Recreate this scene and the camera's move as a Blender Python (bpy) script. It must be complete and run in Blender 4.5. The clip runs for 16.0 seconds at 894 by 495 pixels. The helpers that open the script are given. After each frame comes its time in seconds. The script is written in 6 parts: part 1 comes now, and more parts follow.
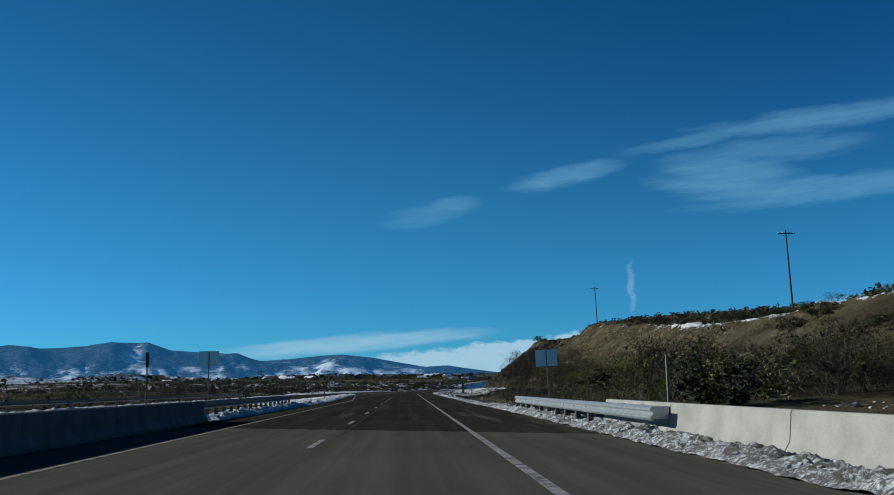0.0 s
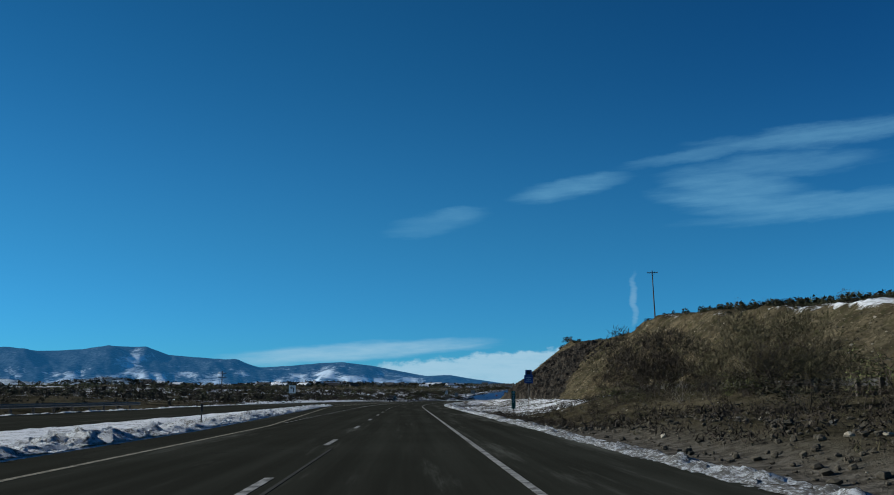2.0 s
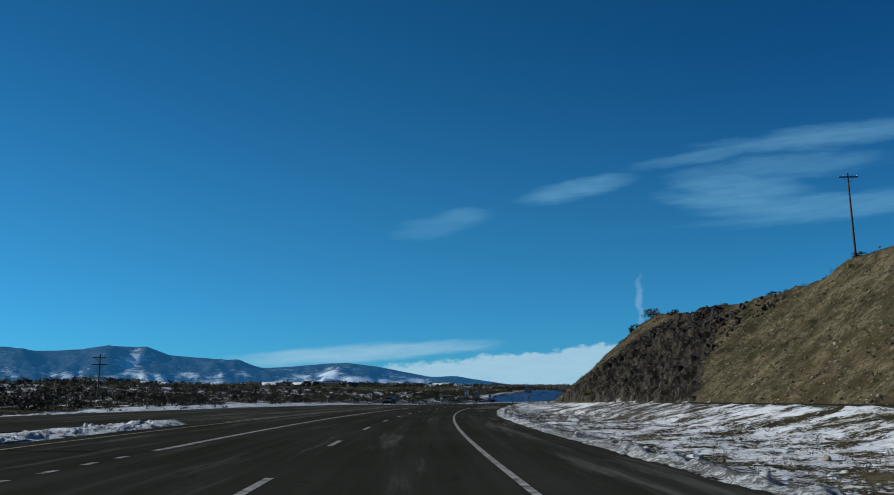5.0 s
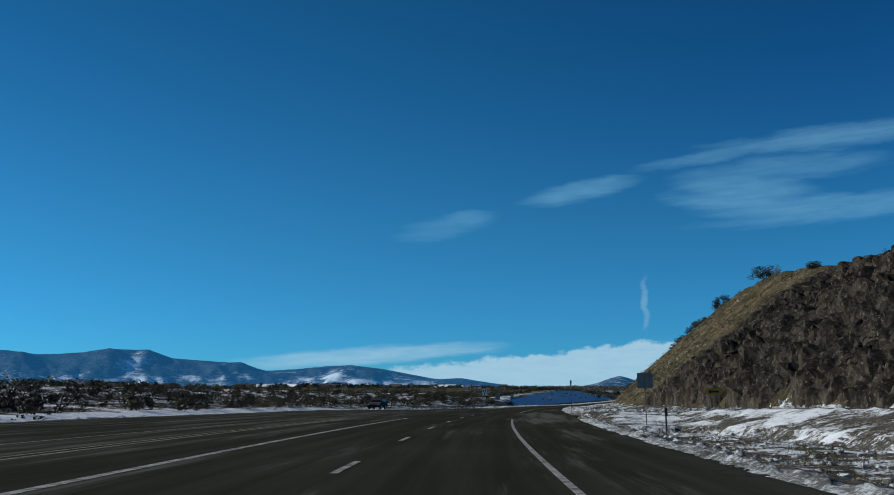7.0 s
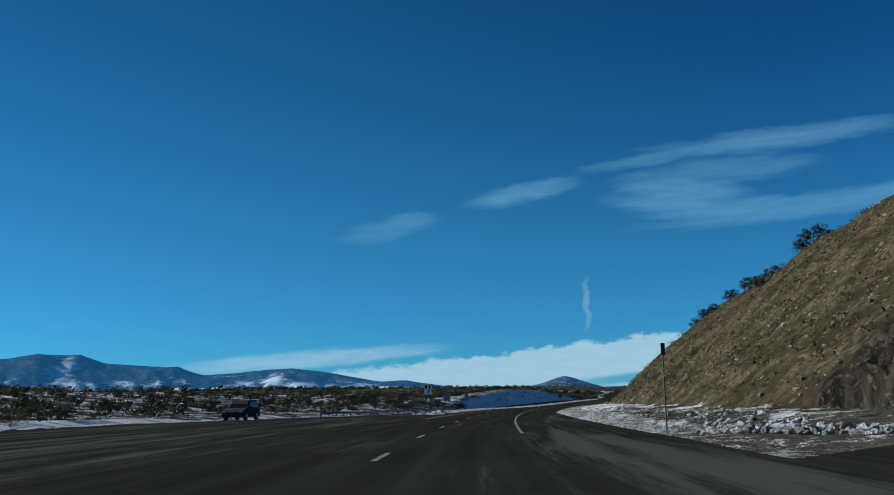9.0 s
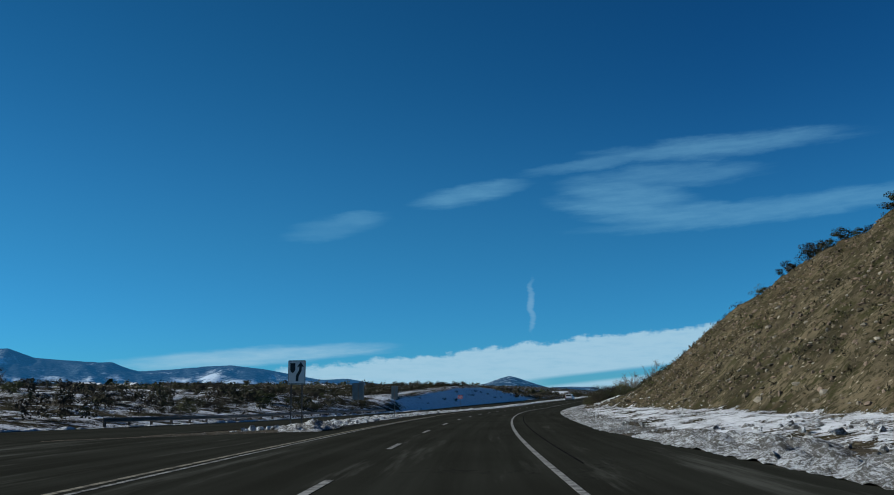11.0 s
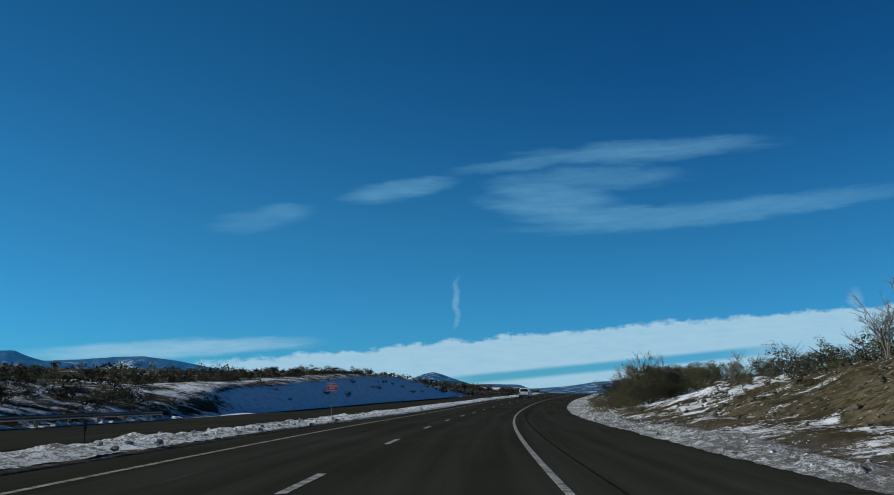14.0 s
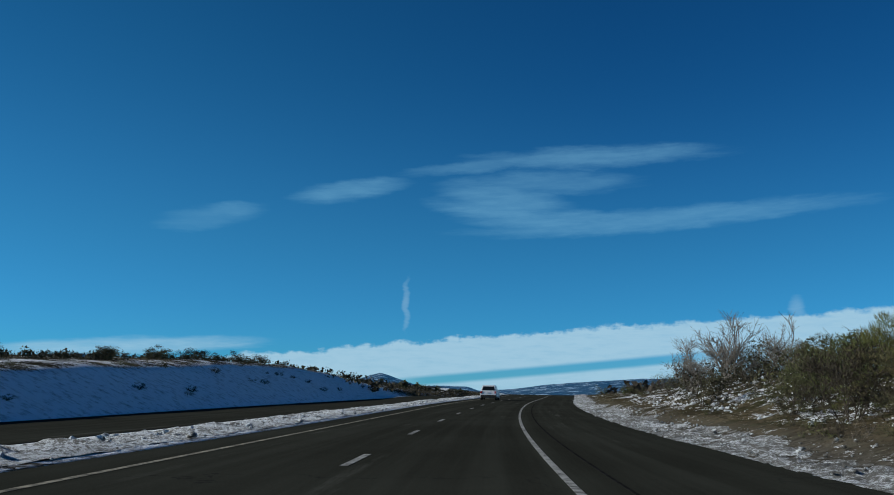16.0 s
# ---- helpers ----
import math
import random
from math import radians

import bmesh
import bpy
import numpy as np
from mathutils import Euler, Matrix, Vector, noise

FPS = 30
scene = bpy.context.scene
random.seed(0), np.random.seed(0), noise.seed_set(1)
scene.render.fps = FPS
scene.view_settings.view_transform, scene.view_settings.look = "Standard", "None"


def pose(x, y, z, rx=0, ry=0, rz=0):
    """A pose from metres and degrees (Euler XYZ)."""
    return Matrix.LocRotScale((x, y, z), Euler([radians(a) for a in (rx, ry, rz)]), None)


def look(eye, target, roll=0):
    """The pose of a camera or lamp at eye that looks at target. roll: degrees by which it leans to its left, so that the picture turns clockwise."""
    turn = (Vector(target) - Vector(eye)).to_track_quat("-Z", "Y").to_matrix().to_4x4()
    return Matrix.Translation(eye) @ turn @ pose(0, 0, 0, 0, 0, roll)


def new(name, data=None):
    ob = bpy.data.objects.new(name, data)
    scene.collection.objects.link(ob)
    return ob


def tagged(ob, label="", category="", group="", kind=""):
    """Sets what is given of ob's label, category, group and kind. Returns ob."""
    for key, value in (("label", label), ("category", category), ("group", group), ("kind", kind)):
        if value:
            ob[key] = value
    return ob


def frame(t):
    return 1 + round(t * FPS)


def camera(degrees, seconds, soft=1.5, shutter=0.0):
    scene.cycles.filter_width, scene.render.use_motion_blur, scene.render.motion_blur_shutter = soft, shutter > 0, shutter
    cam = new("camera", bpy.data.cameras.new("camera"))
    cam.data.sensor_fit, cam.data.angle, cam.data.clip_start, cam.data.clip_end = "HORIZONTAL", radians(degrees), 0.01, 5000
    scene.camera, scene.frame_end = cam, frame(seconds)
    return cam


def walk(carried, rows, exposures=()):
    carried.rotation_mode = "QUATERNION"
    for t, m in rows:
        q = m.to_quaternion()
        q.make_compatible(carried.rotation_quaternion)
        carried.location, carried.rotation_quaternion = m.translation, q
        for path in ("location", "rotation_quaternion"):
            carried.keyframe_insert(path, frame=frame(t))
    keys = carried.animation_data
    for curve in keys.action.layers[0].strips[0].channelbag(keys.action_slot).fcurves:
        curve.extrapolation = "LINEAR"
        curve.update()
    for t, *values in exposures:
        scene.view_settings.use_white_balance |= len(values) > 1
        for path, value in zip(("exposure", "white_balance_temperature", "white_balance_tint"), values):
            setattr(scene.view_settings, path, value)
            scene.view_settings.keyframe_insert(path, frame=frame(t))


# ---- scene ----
cam = camera(51.9, 16.0, 1.0)
PATH = [
    (0.00, -0.030, 0.000, 1.15, 8.65, 0.99, -2.40),
    (0.50, -0.030, 14.200, 1.15, 8.86, 0.90, -2.40),
    (1.00, -0.030, 28.400, 1.15, 9.20, -0.07, -2.43),
    (1.50, -0.030, 42.600, 1.15, 9.22, 0.03, -2.41),
    (2.00, -0.002, 56.800, 1.15, 9.26, 0.00, -2.36),
    (2.50, 0.025, 71.000, 1.15, 9.27, -0.09, -2.28),
    (3.00, 0.053, 85.200, 1.15, 9.29, -0.12, -2.28),
    (3.50, 0.080, 99.400, 1.15, 9.32, -0.06, -2.24),
    (4.00, 0.087, 113.600, 1.15, 9.33, -0.12, -2.13),
    (4.50, 0.093, 127.800, 1.15, 9.35, -0.09, -2.09),
    (5.00, 0.100, 142.000, 1.15, 9.35, -0.08, -2.02),
    (6.25, 0.362, 177.495, 1.15, 9.44, 0.05, -1.75),
    (7.50, 1.838, 212.957, 1.15, 9.53, 0.18, -1.71),
    (8.00, 2.725, 227.127, 1.15, 9.56, 0.30, -2.35),
    (8.50, 3.824, 241.283, 1.15, 9.60, 0.53, -3.24),
    (9.00, 5.137, 255.421, 1.15, 9.60, 0.95, -5.12),
    (9.20, 5.753, 261.068, 1.15, 9.59, 0.89, -5.96),
    (9.80, 7.805, 277.983, 1.15, 9.58, 0.73, -6.80),
    (10.50, 10.583, 297.667, 1.15, 9.55, 0.53, -7.80),
    (11.00, 12.821, 311.688, 1.15, 9.54, 0.40, -8.60),
    (11.50, 15.269, 325.674, 1.15, 9.53, 0.26, -9.06),
    (12.00, 18.005, 339.606, 1.15, 9.51, -0.21, -9.13),
    (12.50, 20.950, 353.494, 1.15, 9.56, 0.41, -10.96),
    (13.00, 24.006, 367.356, 1.15, 9.56, 0.20, -11.42),
    (13.50, 27.269, 381.171, 1.15, 9.31, -0.25, -13.30),
    (14.00, 30.739, 394.936, 1.15, 9.32, -0.44, -13.36),
    (14.50, 34.415, 408.647, 1.15, 9.35, -0.69, -13.47),
    (15.00, 38.266, 422.311, 1.15, 9.41, -1.14, -14.85),
    (15.50, 42.321, 435.915, 1.15, 9.43, -1.16, -15.54),
    (16.00, 46.580, 449.458, 1.15, 9.47, -0.98, -16.56),
]
walk(cam, [(t, pose(x, y, z, 90 + p, r, w)) for t, x, y, z, p, r, w in PATH])

# ---- world, sun, exposure ----
SUN_AZ, SUN_EL = -76.0, 20.0
sun_dir = Vector((math.sin(radians(SUN_AZ)) * math.cos(radians(SUN_EL)), math.cos(radians(SUN_AZ)) * math.cos(radians(SUN_EL)), math.sin(radians(SUN_EL))))
sun = new("sun", bpy.data.lights.new("sun", "SUN"))
sun.data.energy, sun.data.angle, sun.data.color = 5.0, radians(0.5), (0.98, 0.985, 0.935)
sun.matrix_world = look(sun_dir * 200, (0, 0, 0))
scene.view_settings.exposure = 0.0


class Nodes:
    """A short way to wire a node tree."""

    def __init__(self, tree):
        self.t = tree
        tree.nodes.clear()

    def node(self, kind, props=(), **ins):
        n = self.t.nodes.new(kind)
        p = dict(props)
        if "operation" in p:
            n.operation = p["operation"]
        if "use_clamp" in p:
            n.use_clamp = p["use_clamp"]
        if "interpolation_type" in p:
            n.interpolation_type = p["interpolation_type"]
        if "blend_type" in p:
            n.blend_type = p["blend_type"]
        if "attribute_name" in p:
            n.attribute_name = p["attribute_name"]
        if "feature" in p:
            n.feature = p["feature"]
        for k, v in ins.items():
            key = int(k[1:]) if k[0] == "i" and k[1:].isdigit() else k.replace("_", " ")
            self.put(n.inputs[key], v)
        return n

    def put(self, sock, v):
        if isinstance(v, bpy.types.NodeSocket):
            self.t.links.new(v, sock)
        elif isinstance(v, bpy.types.Node):
            self.t.links.new(v.outputs[0], sock)
        else:
            sock.default_value = v

    def math(self, op, a, b=0.0, c=0.0, clamp=False):
        return self.node("ShaderNodeMath", {"operation": op, "use_clamp": clamp}, i0=a, i1=b, i2=c).outputs[0]

    def step(self, v, lo, hi, a=0.0, b=1.0):
        return self.node("ShaderNodeMapRange", {"interpolation_type": "SMOOTHSTEP"}, i0=v, i1=lo, i2=hi, i3=a, i4=b).outputs[0]

    def mix(self, f, a, b, kind="MIX"):
        return self.node("ShaderNodeMixRGB", {"blend_type": kind}, i0=f, i1=a, i2=b).outputs[0]

    def noise(self, vec, scale, detail=4.0, rough=0.55):
        return self.node("ShaderNodeTexNoise", (), Vector=vec, Scale=scale, Detail=detail, Roughness=rough).outputs[0]

    def attr(self, name):
        return self.node("ShaderNodeAttribute", {"attribute_name": name}).outputs["Fac"]


def rgb(r, g, b):
    return (r, g, b, 1.0)


world = bpy.data.worlds.new("sky")
scene.world = world
world.use_nodes = True
W = Nodes(world.node_tree)
sky = W.node("ShaderNodeTexSky")
sky.sky_type, sky.sun_disc = "NISHITA", False
sky.sun_elevation, sky.sun_rotation = radians(SUN_EL), radians(SUN_AZ)
sky.altitude, sky.air_density, sky.dust_density, sky.ozone_density = 1500.0, 1.0, 0.15, 2.5
coord = W.node("ShaderNodeTexCoord").outputs["Generated"]
sep = W.node("ShaderNodeSeparateXYZ", (), Vector=coord)
az = W.math("MULTIPLY", W.math("ARCTAN2", sep.outputs[0], sep.outputs[1]), 180 / math.pi)
el = W.math("MULTIPLY", W.math("ARCSINE", sep.outputs[2]), 180 / math.pi)
flat = W.node("ShaderNodeCombineXYZ", (), X=W.math("MULTIPLY", az, 0.3), Y=el)
tint = W.mix(W.step(el, 0.0, 11.0), rgb(0.15, 0.71, 1.26), rgb(0.162, 0.73, 1.03))
tint = W.mix(W.step(el, 9.0, 24.0), tint, rgb(0.10, 0.60, 0.87))
tint = W.mix(W.step(el, 20.0, 50.0), tint, rgb(0.035, 0.25, 0.50))
east = W.math("MULTIPLY", W.math("MINIMUM", W.step(az, -8.0, 42.0), 0.78), W.step(el, 3.0, 22.0))
tint = W.mix(1.0, tint, W.mix(east, rgb(1.0, 1.0, 1.0), rgb(0.5, 0.72, 0.90)), "MULTIPLY")
sky_col = W.mix(1.0, sky, tint, "MULTIPLY")
warp = W.math("SUBTRACT", W.noise(flat, 0.9, 5.0, 0.6), 0.5)
fine = W.noise(W.node("ShaderNodeCombineXYZ", (), X=W.math("MULTIPLY", az, 0.25), Y=W.math("MULTIPLY", el, 1.3)), 2.2, 6.0, 0.65)


wisp = W.noise(W.node("ShaderNodeCombineXYZ", (), X=W.math("MULTIPLY", W.math("ADD", az, W.math("MULTIPLY", el, 0.6)), 0.16), Y=W.math("MULTIPLY", W.math("SUBTRACT", el, W.math("MULTIPLY", az, 0.06)), 1.5)), 1.5, 6.0, 0.62)
puff = W.noise(W.node("ShaderNodeCombineXYZ", (), X=az, Y=W.math("MULTIPLY", el, 1.4)), 0.85, 5.0, 0.62)


def streak(az0, el0, half_len, half_thick, tilt, power, wob=0.9, sway=None):
    """One soft streak of thin cloud, tilt in degrees of elevation per degree of azimuth."""
    dx = W.math("ADD", W.math("SUBTRACT", az, az0), sway) if sway else W.math("SUBTRACT", az, az0)
    dy = W.math("SUBTRACT", W.math("SUBTRACT", el, el0), W.math("MULTIPLY", dx, tilt))
    dy = W.math("ADD", dy, W.math("MULTIPLY", warp, wob))
    qx, qy = W.math("DIVIDE", dx, half_len), W.math("DIVIDE", dy, half_thick)
    r = W.math("ADD", W.math("MULTIPLY", qx, qx), W.math("MULTIPLY", qy, qy))
    r = W.math("ADD", r, W.math("MULTIPLY", W.math("SUBTRACT", wisp, 0.5), 1.2))
    body = W.step(r, 1.25, -0.1)
    return W.math("MULTIPLY", body, power)


wave = W.math("MULTIPLY", W.math("SUBTRACT", W.noise(W.node("ShaderNodeCombineXYZ", (), Y=el), 1.1, 4.0, 0.6), 0.5), 0.9)
masks = [streak(10.2, 12.85, 3.9, 0.72, 0.17, 0.50), streak(1.6, 10.75, 3.4, 0.8, 0.2, 0.25), streak(2.9, 11.25, 1.9, 0.55, 0.1, 0.34),
         streak(18.5, 14.55, 5.6, 0.38, 0.10, 0.32), streak(25.5, 15.05, 8.5, 0.72, 0.02, 0.46),
         streak(20.0, 12.45, 4.4, 1.3, -0.16, 0.46), streak(22.8, 13.55, 6.0, 0.85, 0.0, 0.34), streak(19.6, 11.7, 4.6, 0.7, -0.10, 0.48),
         streak(29.5, 11.15, 12.5, 0.75, 0.06, 0.44), streak(23.0, 11.15, 6.0, 0.75, -0.03, 0.46),
         streak(13.9, 5.9, 0.24, 1.8, 0.0, 0.42, 0.35, wave), streak(37.4, 5.65, 0.5, 0.8, 0.0, 0.4, 0.2, wave),
         streak(-3.5, 2.75, 9.0, 0.6, 0.07, 0.9, 0.5)]
high = masks[0]
for m in masks[1:]:
    high = W.math("MAXIMUM", high, m)
high = W.math("MULTIPLY", high, W.step(fine, 0.2, 0.8, 0.72, 1.1), clamp=True)
# low bank of stratus that climbs towards the right, with a clear gap beneath
top = W.math("ADD", W.math("MULTIPLY", W.math("ADD", az, 3.0), 0.096), 2.05)
top = W.math("SUBTRACT", top, W.math("MULTIPLY", W.math("POWER", W.math("MAXIMUM", W.math("SUBTRACT", az, 20.0), 0.0), 1.5), 0.006))
top = W.math("ADD", top, W.math("ADD", W.math("MULTIPLY", warp, 0.45), W.math("ADD", W.math("MULTIPLY", W.math("SUBTRACT", puff, 0.58), 1.2), W.math("MULTIPLY", W.math("SUBTRACT", fine, 0.5), 0.45))))
bank = W.math("MULTIPLY", W.step(W.math("SUBTRACT", top, el), -0.05, 0.3), W.step(az, -6.0, 0.0))
gap_mid = W.math("ADD", W.math("MULTIPLY", W.math("SUBTRACT", az, 14.0), 0.10), 1.08)
gap = W.math("ABSOLUTE", W.math("SUBTRACT", el, gap_mid))
gap = W.math("MULTIPLY", W.step(gap, 0.42, 0.12), W.math("MULTIPLY", W.step(az, 11.0, 15.5), W.step(az, 36.0, 29.0)))
bank = W.math("MULTIPLY", bank, W.math("SUBTRACT", 1.0, W.math("MULTIPLY", gap, 0.92)))
bank = W.math("MULTIPLY", bank, W.step(fine, 0.2, 0.6, 0.8, 1.0))
cover = W.math("MAXIMUM", W.math("MULTIPLY", high, 0.74), W.math("MULTIPLY", bank, 0.93))
SKY_STRENGTH = 0.085
sky_lit = W.mix(1.0, sky_col, rgb(SKY_STRENGTH, SKY_STRENGTH, SKY_STRENGTH), "MULTIPLY")
shown = W.mix(cover, sky_lit, W.mix(W.step(el, 6.0, 9.0), rgb(0.36, 0.58, 0.73), rgb(0.20, 0.49, 0.70)))
back = W.node("ShaderNodeBackground", (), Color=shown, Strength=1.0)
W.node("ShaderNodeOutputWorld", (), Surface=back)


# ---- plan: the road's own frame, s metres along it and u metres to its right ----
S0, BEND, S1 = 157.0, radians(0.0606), 560.0


def centre(s):
    """Place and heading of the road's line at s (arrays)."""
    s = np.asarray(s, float)
    R = 1 / BEND
    a = np.clip(s - S0, 0, S1 - S0) * BEND
    x, y = R - R * np.cos(a), np.minimum(s, S0) + R * np.sin(a)
    rest = np.maximum(s - S1, 0)
    return x + rest * np.sin(a), y + rest * np.cos(a), a


def road_xy(s, u):
    x, y, a = centre(s)
    u = np.asarray(u, float)
    near = np.clip(u, -120, 120)
    return x + near * np.cos(a) + (u - near), y - near * np.sin(a)


def spot(s, u, z=0.0):
    x, y = road_xy(s, u)
    return Vector((float(x), float(y), float(z)))


def heading(s):
    """Turn about z, in degrees, of a thing that faces along the road at s."""
    return -math.degrees(float(centre(s)[2]))


def table(s, *pairs):
    return np.interp(s, pairs[0::2], pairs[1::2])


def smooth(v, lo, hi):
    t = np.clip((np.asarray(v, float) - lo) / (hi - lo), 0, 1)
    return t * t * (3 - 2 * t)


def value_noise(x, y, seed=0):
    x, y = np.asarray(x, float), np.asarray(y, float)
    xi, yi = np.floor(x).astype(np.int64), np.floor(y).astype(np.int64)
    fx, fy = x - xi, y - yi
    fx, fy = fx * fx * (3 - 2 * fx), fy * fy * (3 - 2 * fy)

    def h(a, b):
        k = (a * 374761393 + b * 668265263 + seed * 144269) & 0xFFFFFFFF
        k = ((k ^ (k >> 13)) * 1274126177) & 0xFFFFFFFF
        return ((k ^ (k >> 16)) & 0xFFFFFF) / float(0xFFFFFF)

    return (h(xi, yi) * (1 - fx) + h(xi + 1, yi) * fx) * (1 - fy) + (h(xi, yi + 1) * (1 - fx) + h(xi + 1, yi + 1) * fx) * fy


def fbm(x, y, octaves=4, seed=0, gain=0.5):
    out, amp, tot = 0, 1.0, 0.0
    for k in range(octaves):
        out = out + amp * (value_noise(x * 2 ** k, y * 2 ** k, seed + k) - 0.5)
        tot += amp
        amp *= gain
    return out / tot * 2


def road_z(s):
    """The road climbs to a low crest beyond the curve."""
    s = np.asarray(s, float)
    d = np.clip(s - 447, 0, 68)
    return 0.00012 * d * d + 0.0163 * np.clip(s - 515, 0, 89) + 0.0295 * np.clip(s - 604, 0, 60) - 0.00035 * np.clip(s - 604, 0, 60) ** 2


def edge_right(s):
    return table(s, 0, 4.5, 200, 4.6, 236, 5.4, 262, 5.9, 285, 6.2, 330, 5.5, 350, 4.95, 375, 5.25, 400, 5.5, 430, 5.75, 470, 5.7, 520, 5.9, 640, 6.0)


def edge_left(s):
    return table(s, 30, -7.8, 45, -7.3, 90, -7.3, 165, -10.2, 184, -10.4, 194, -13.9, 341, -13.9, 350, -7.2, 358, -6.45)


def opp_near(s):
    return table(s, 300, -14.0, 400, -14.8)


def opp_far(s):
    return table(s, 150, -25.4, 210, -27.0, 320, -27.0, 400, -24.2)


def opp_z(s):
    return table(s, 320, 0.0, 400, -0.6)


FRONTAGE = [(60, 24.5), (110, 25), (160, 24.5), (210, 23.5), (240, 21.5), (258, 18), (268, 12.5), (273.5, 6.0)]


def frontage_z(u, s):
    return 0.85 * smooth(u, 8, 23) + 0.55 * (1 - smooth(s, 128, 165))


def frontage_line():
    """Points along the middle of the side road."""
    pts = np.array(FRONTAGE, float)
    k = np.linspace(0, len(pts) - 1, 90)
    out = np.stack([np.interp(k, range(len(pts)), pts[:, j]) for j in (0, 1)], 1)
    for _ in range(12):
        out[1:-1] = (out[:-2] + 2 * out[1:-1] + out[2:]) / 4
    return out


SIDE = frontage_line()


def ground_z(s, u):
    """Height of the ground at s, u (arrays)."""
    s, u = np.broadcast_arrays(np.asarray(s, float), np.asarray(u, float))
    er, el = edge_right(s), edge_left(s)
    # right: verge, ditch, toe of the hill, cut slope, crest, upland
    toe_u = table(s, -60, 16, 0, 17, 60, 26, 100, 28.5, 150, 28.5, 200, 27.5, 240, 26, 262, 22, 285, 16.5, 300, 13.2, 345, 12.5, 391, 12, 420, 11.0, 440, 10.2, 456, 8.9, 520, 8.9, 600, 13, 800, 20)
    toe_z = table(s, -60, 0.6, 0, 0.9, 60, 1.25, 95, 1.45, 130, 1.4, 160, 0.95, 240, 0.9, 285, 0.7, 400, 0.5, 600, 0.5, 800, 0.2)
    crest_u = table(s, -60, 46, 0, 45, 60, 43.5, 150, 43, 206, 42, 250, 43, 262, 41, 285, 36, 300, 32.5, 325, 31, 345, 29.5, 366, 28, 383, 25, 392, 23, 398, 21.5, 404, 20, 412, 18, 420, 16, 440, 17.5, 520, 20, 600, 26, 800, 40)
    crest_z = table(s, -60, 8, 0, 8.2, 86, 8.8, 117, 8.6, 150, 10.4, 181, 12.2, 206, 14.3, 225, 15.4, 240, 15.6, 257, 14.8, 273, 14.2, 293, 15.0, 312, 15.8, 330, 16.2, 345, 15.2, 366, 14.2, 383, 12.4, 392, 10.6, 398, 9.3, 404, 7.9, 412, 5.2, 420, 3.5, 440, 2.7, 470, 2.5, 520, 2.8, 600, 2.0, 800, 1.0)
    toe_u_mid = 25.5
    w = u - er
    verge = np.where(s < 92, 0.55 * smooth(w, 0.9, 3.6) + (toe_z - 0.55) * smooth(u, 8, toe_u), 0)
    ditch = (-0.5 * smooth(w, 0.8, 3.2) + (toe_z + 0.5) * smooth(u, table(s, 125, 8.0, 160, 11.0), table(s, 130, 17.5, 165, toe_u_mid)))
    plain = 0.12 * smooth(w, 0.5, 2) + (toe_z - 0.12) * smooth(u, er + 1.5, toe_u)
    a = smooth(s, 82, 100)
    b = smooth(s, 258, 290)
    low = verge * (1 - a) + (ditch * (1 - b) + plain * b) * a
    k = np.clip((u - toe_u) / (crest_u - toe_u), 0, 1)
    rise = k ** table(s, 0, 1.5, 90, 1.35, 240, 1.1, 262, 0.75, 290, 0.8, 310, 1.0)
    hill = toe_z + (crest_z - toe_z) * rise
    past = np.maximum(u - crest_u, 0)
    hill = hill + 4.0 * (1 - np.exp(-past / 32)) * table(s, 250, 1, 330, 0.35, 400, 0.3, 500, 0.7)
    right = np.where(u < toe_u, low, hill)
    slope = smooth(u, toe_u - 1, toe_u + 4)
    right = right + slope * fbm(s / 9, u / 9, 4, 3) * table(s, 380, 0.9, 430, 0.35) * (1 - 0.6 * smooth(past, 0, 3))
    right = right + fbm(s / 2.2, u / 2.2, 3, 7) * (0.15 * smooth(w, 1.2, 4) + 0.24 * slope)
    right = right + (np.abs(fbm(s / 1.1, u / 1.1, 2, 13)) - 0.25) * (0.12 * smooth(w, 1.5, 4) + 0.14 * slope * (1 - smooth(past, 0, 2)))
    # broken rock face
    face = smooth(s, 238, 256) * (1 - smooth(s, 284, 300)) * smooth(u, toe_u - 0.5, toe_u + 2) * (1 - smooth(u, crest_u - 2, crest_u + 1))
    right = right + face * (1.5 * np.abs(fbm(s / 2.6, u / 14, 3, 21)) + 0.8 * np.abs(fbm(s / 1.1, u / 3.0, 2, 31)) - 0.7)
    # left: median, far roadway, field or bank
    on, of, oz = opp_near(s), opp_far(s), opp_z(s)
    med = oz * (1 - smooth(u, on + 0.5, np.maximum(el - 1.0, on + 0.6)))
    med = med + fbm(s / 1.6, u / 1.6, 3, 11) * 0.08 * smooth(el - u, 0.2, 1)
    far = of - u
    lift = table(s, 0, 1.0, 200, 1.5, 300, 3.0, 400, 3.9, 450, 3.6, 540, 5.5, 600, 5.2, 680, 3.0, 900, 3.0)
    field = oz + lift * (1 - np.exp(-np.maximum(far - 2, 0) / table(s, 390, 38.0, 440, 17.0, 486, 11.0))) - 0.25 * smooth(far, 0.2, 1.5) * (1 - smooth(far, 2, 6))
    field = field + fbm(s / 14, u / 14, 4, 5) * 0.7 * smooth(far, 4, 25) + table(s, 250, 0, 330, 1.4, 430, 1.2, 470, 0) * smooth(far, 22, 60)
    field = field + fbm(s / 3.5, u / 3.5, 3, 6) * 0.35 * smooth(far, 3, 12)
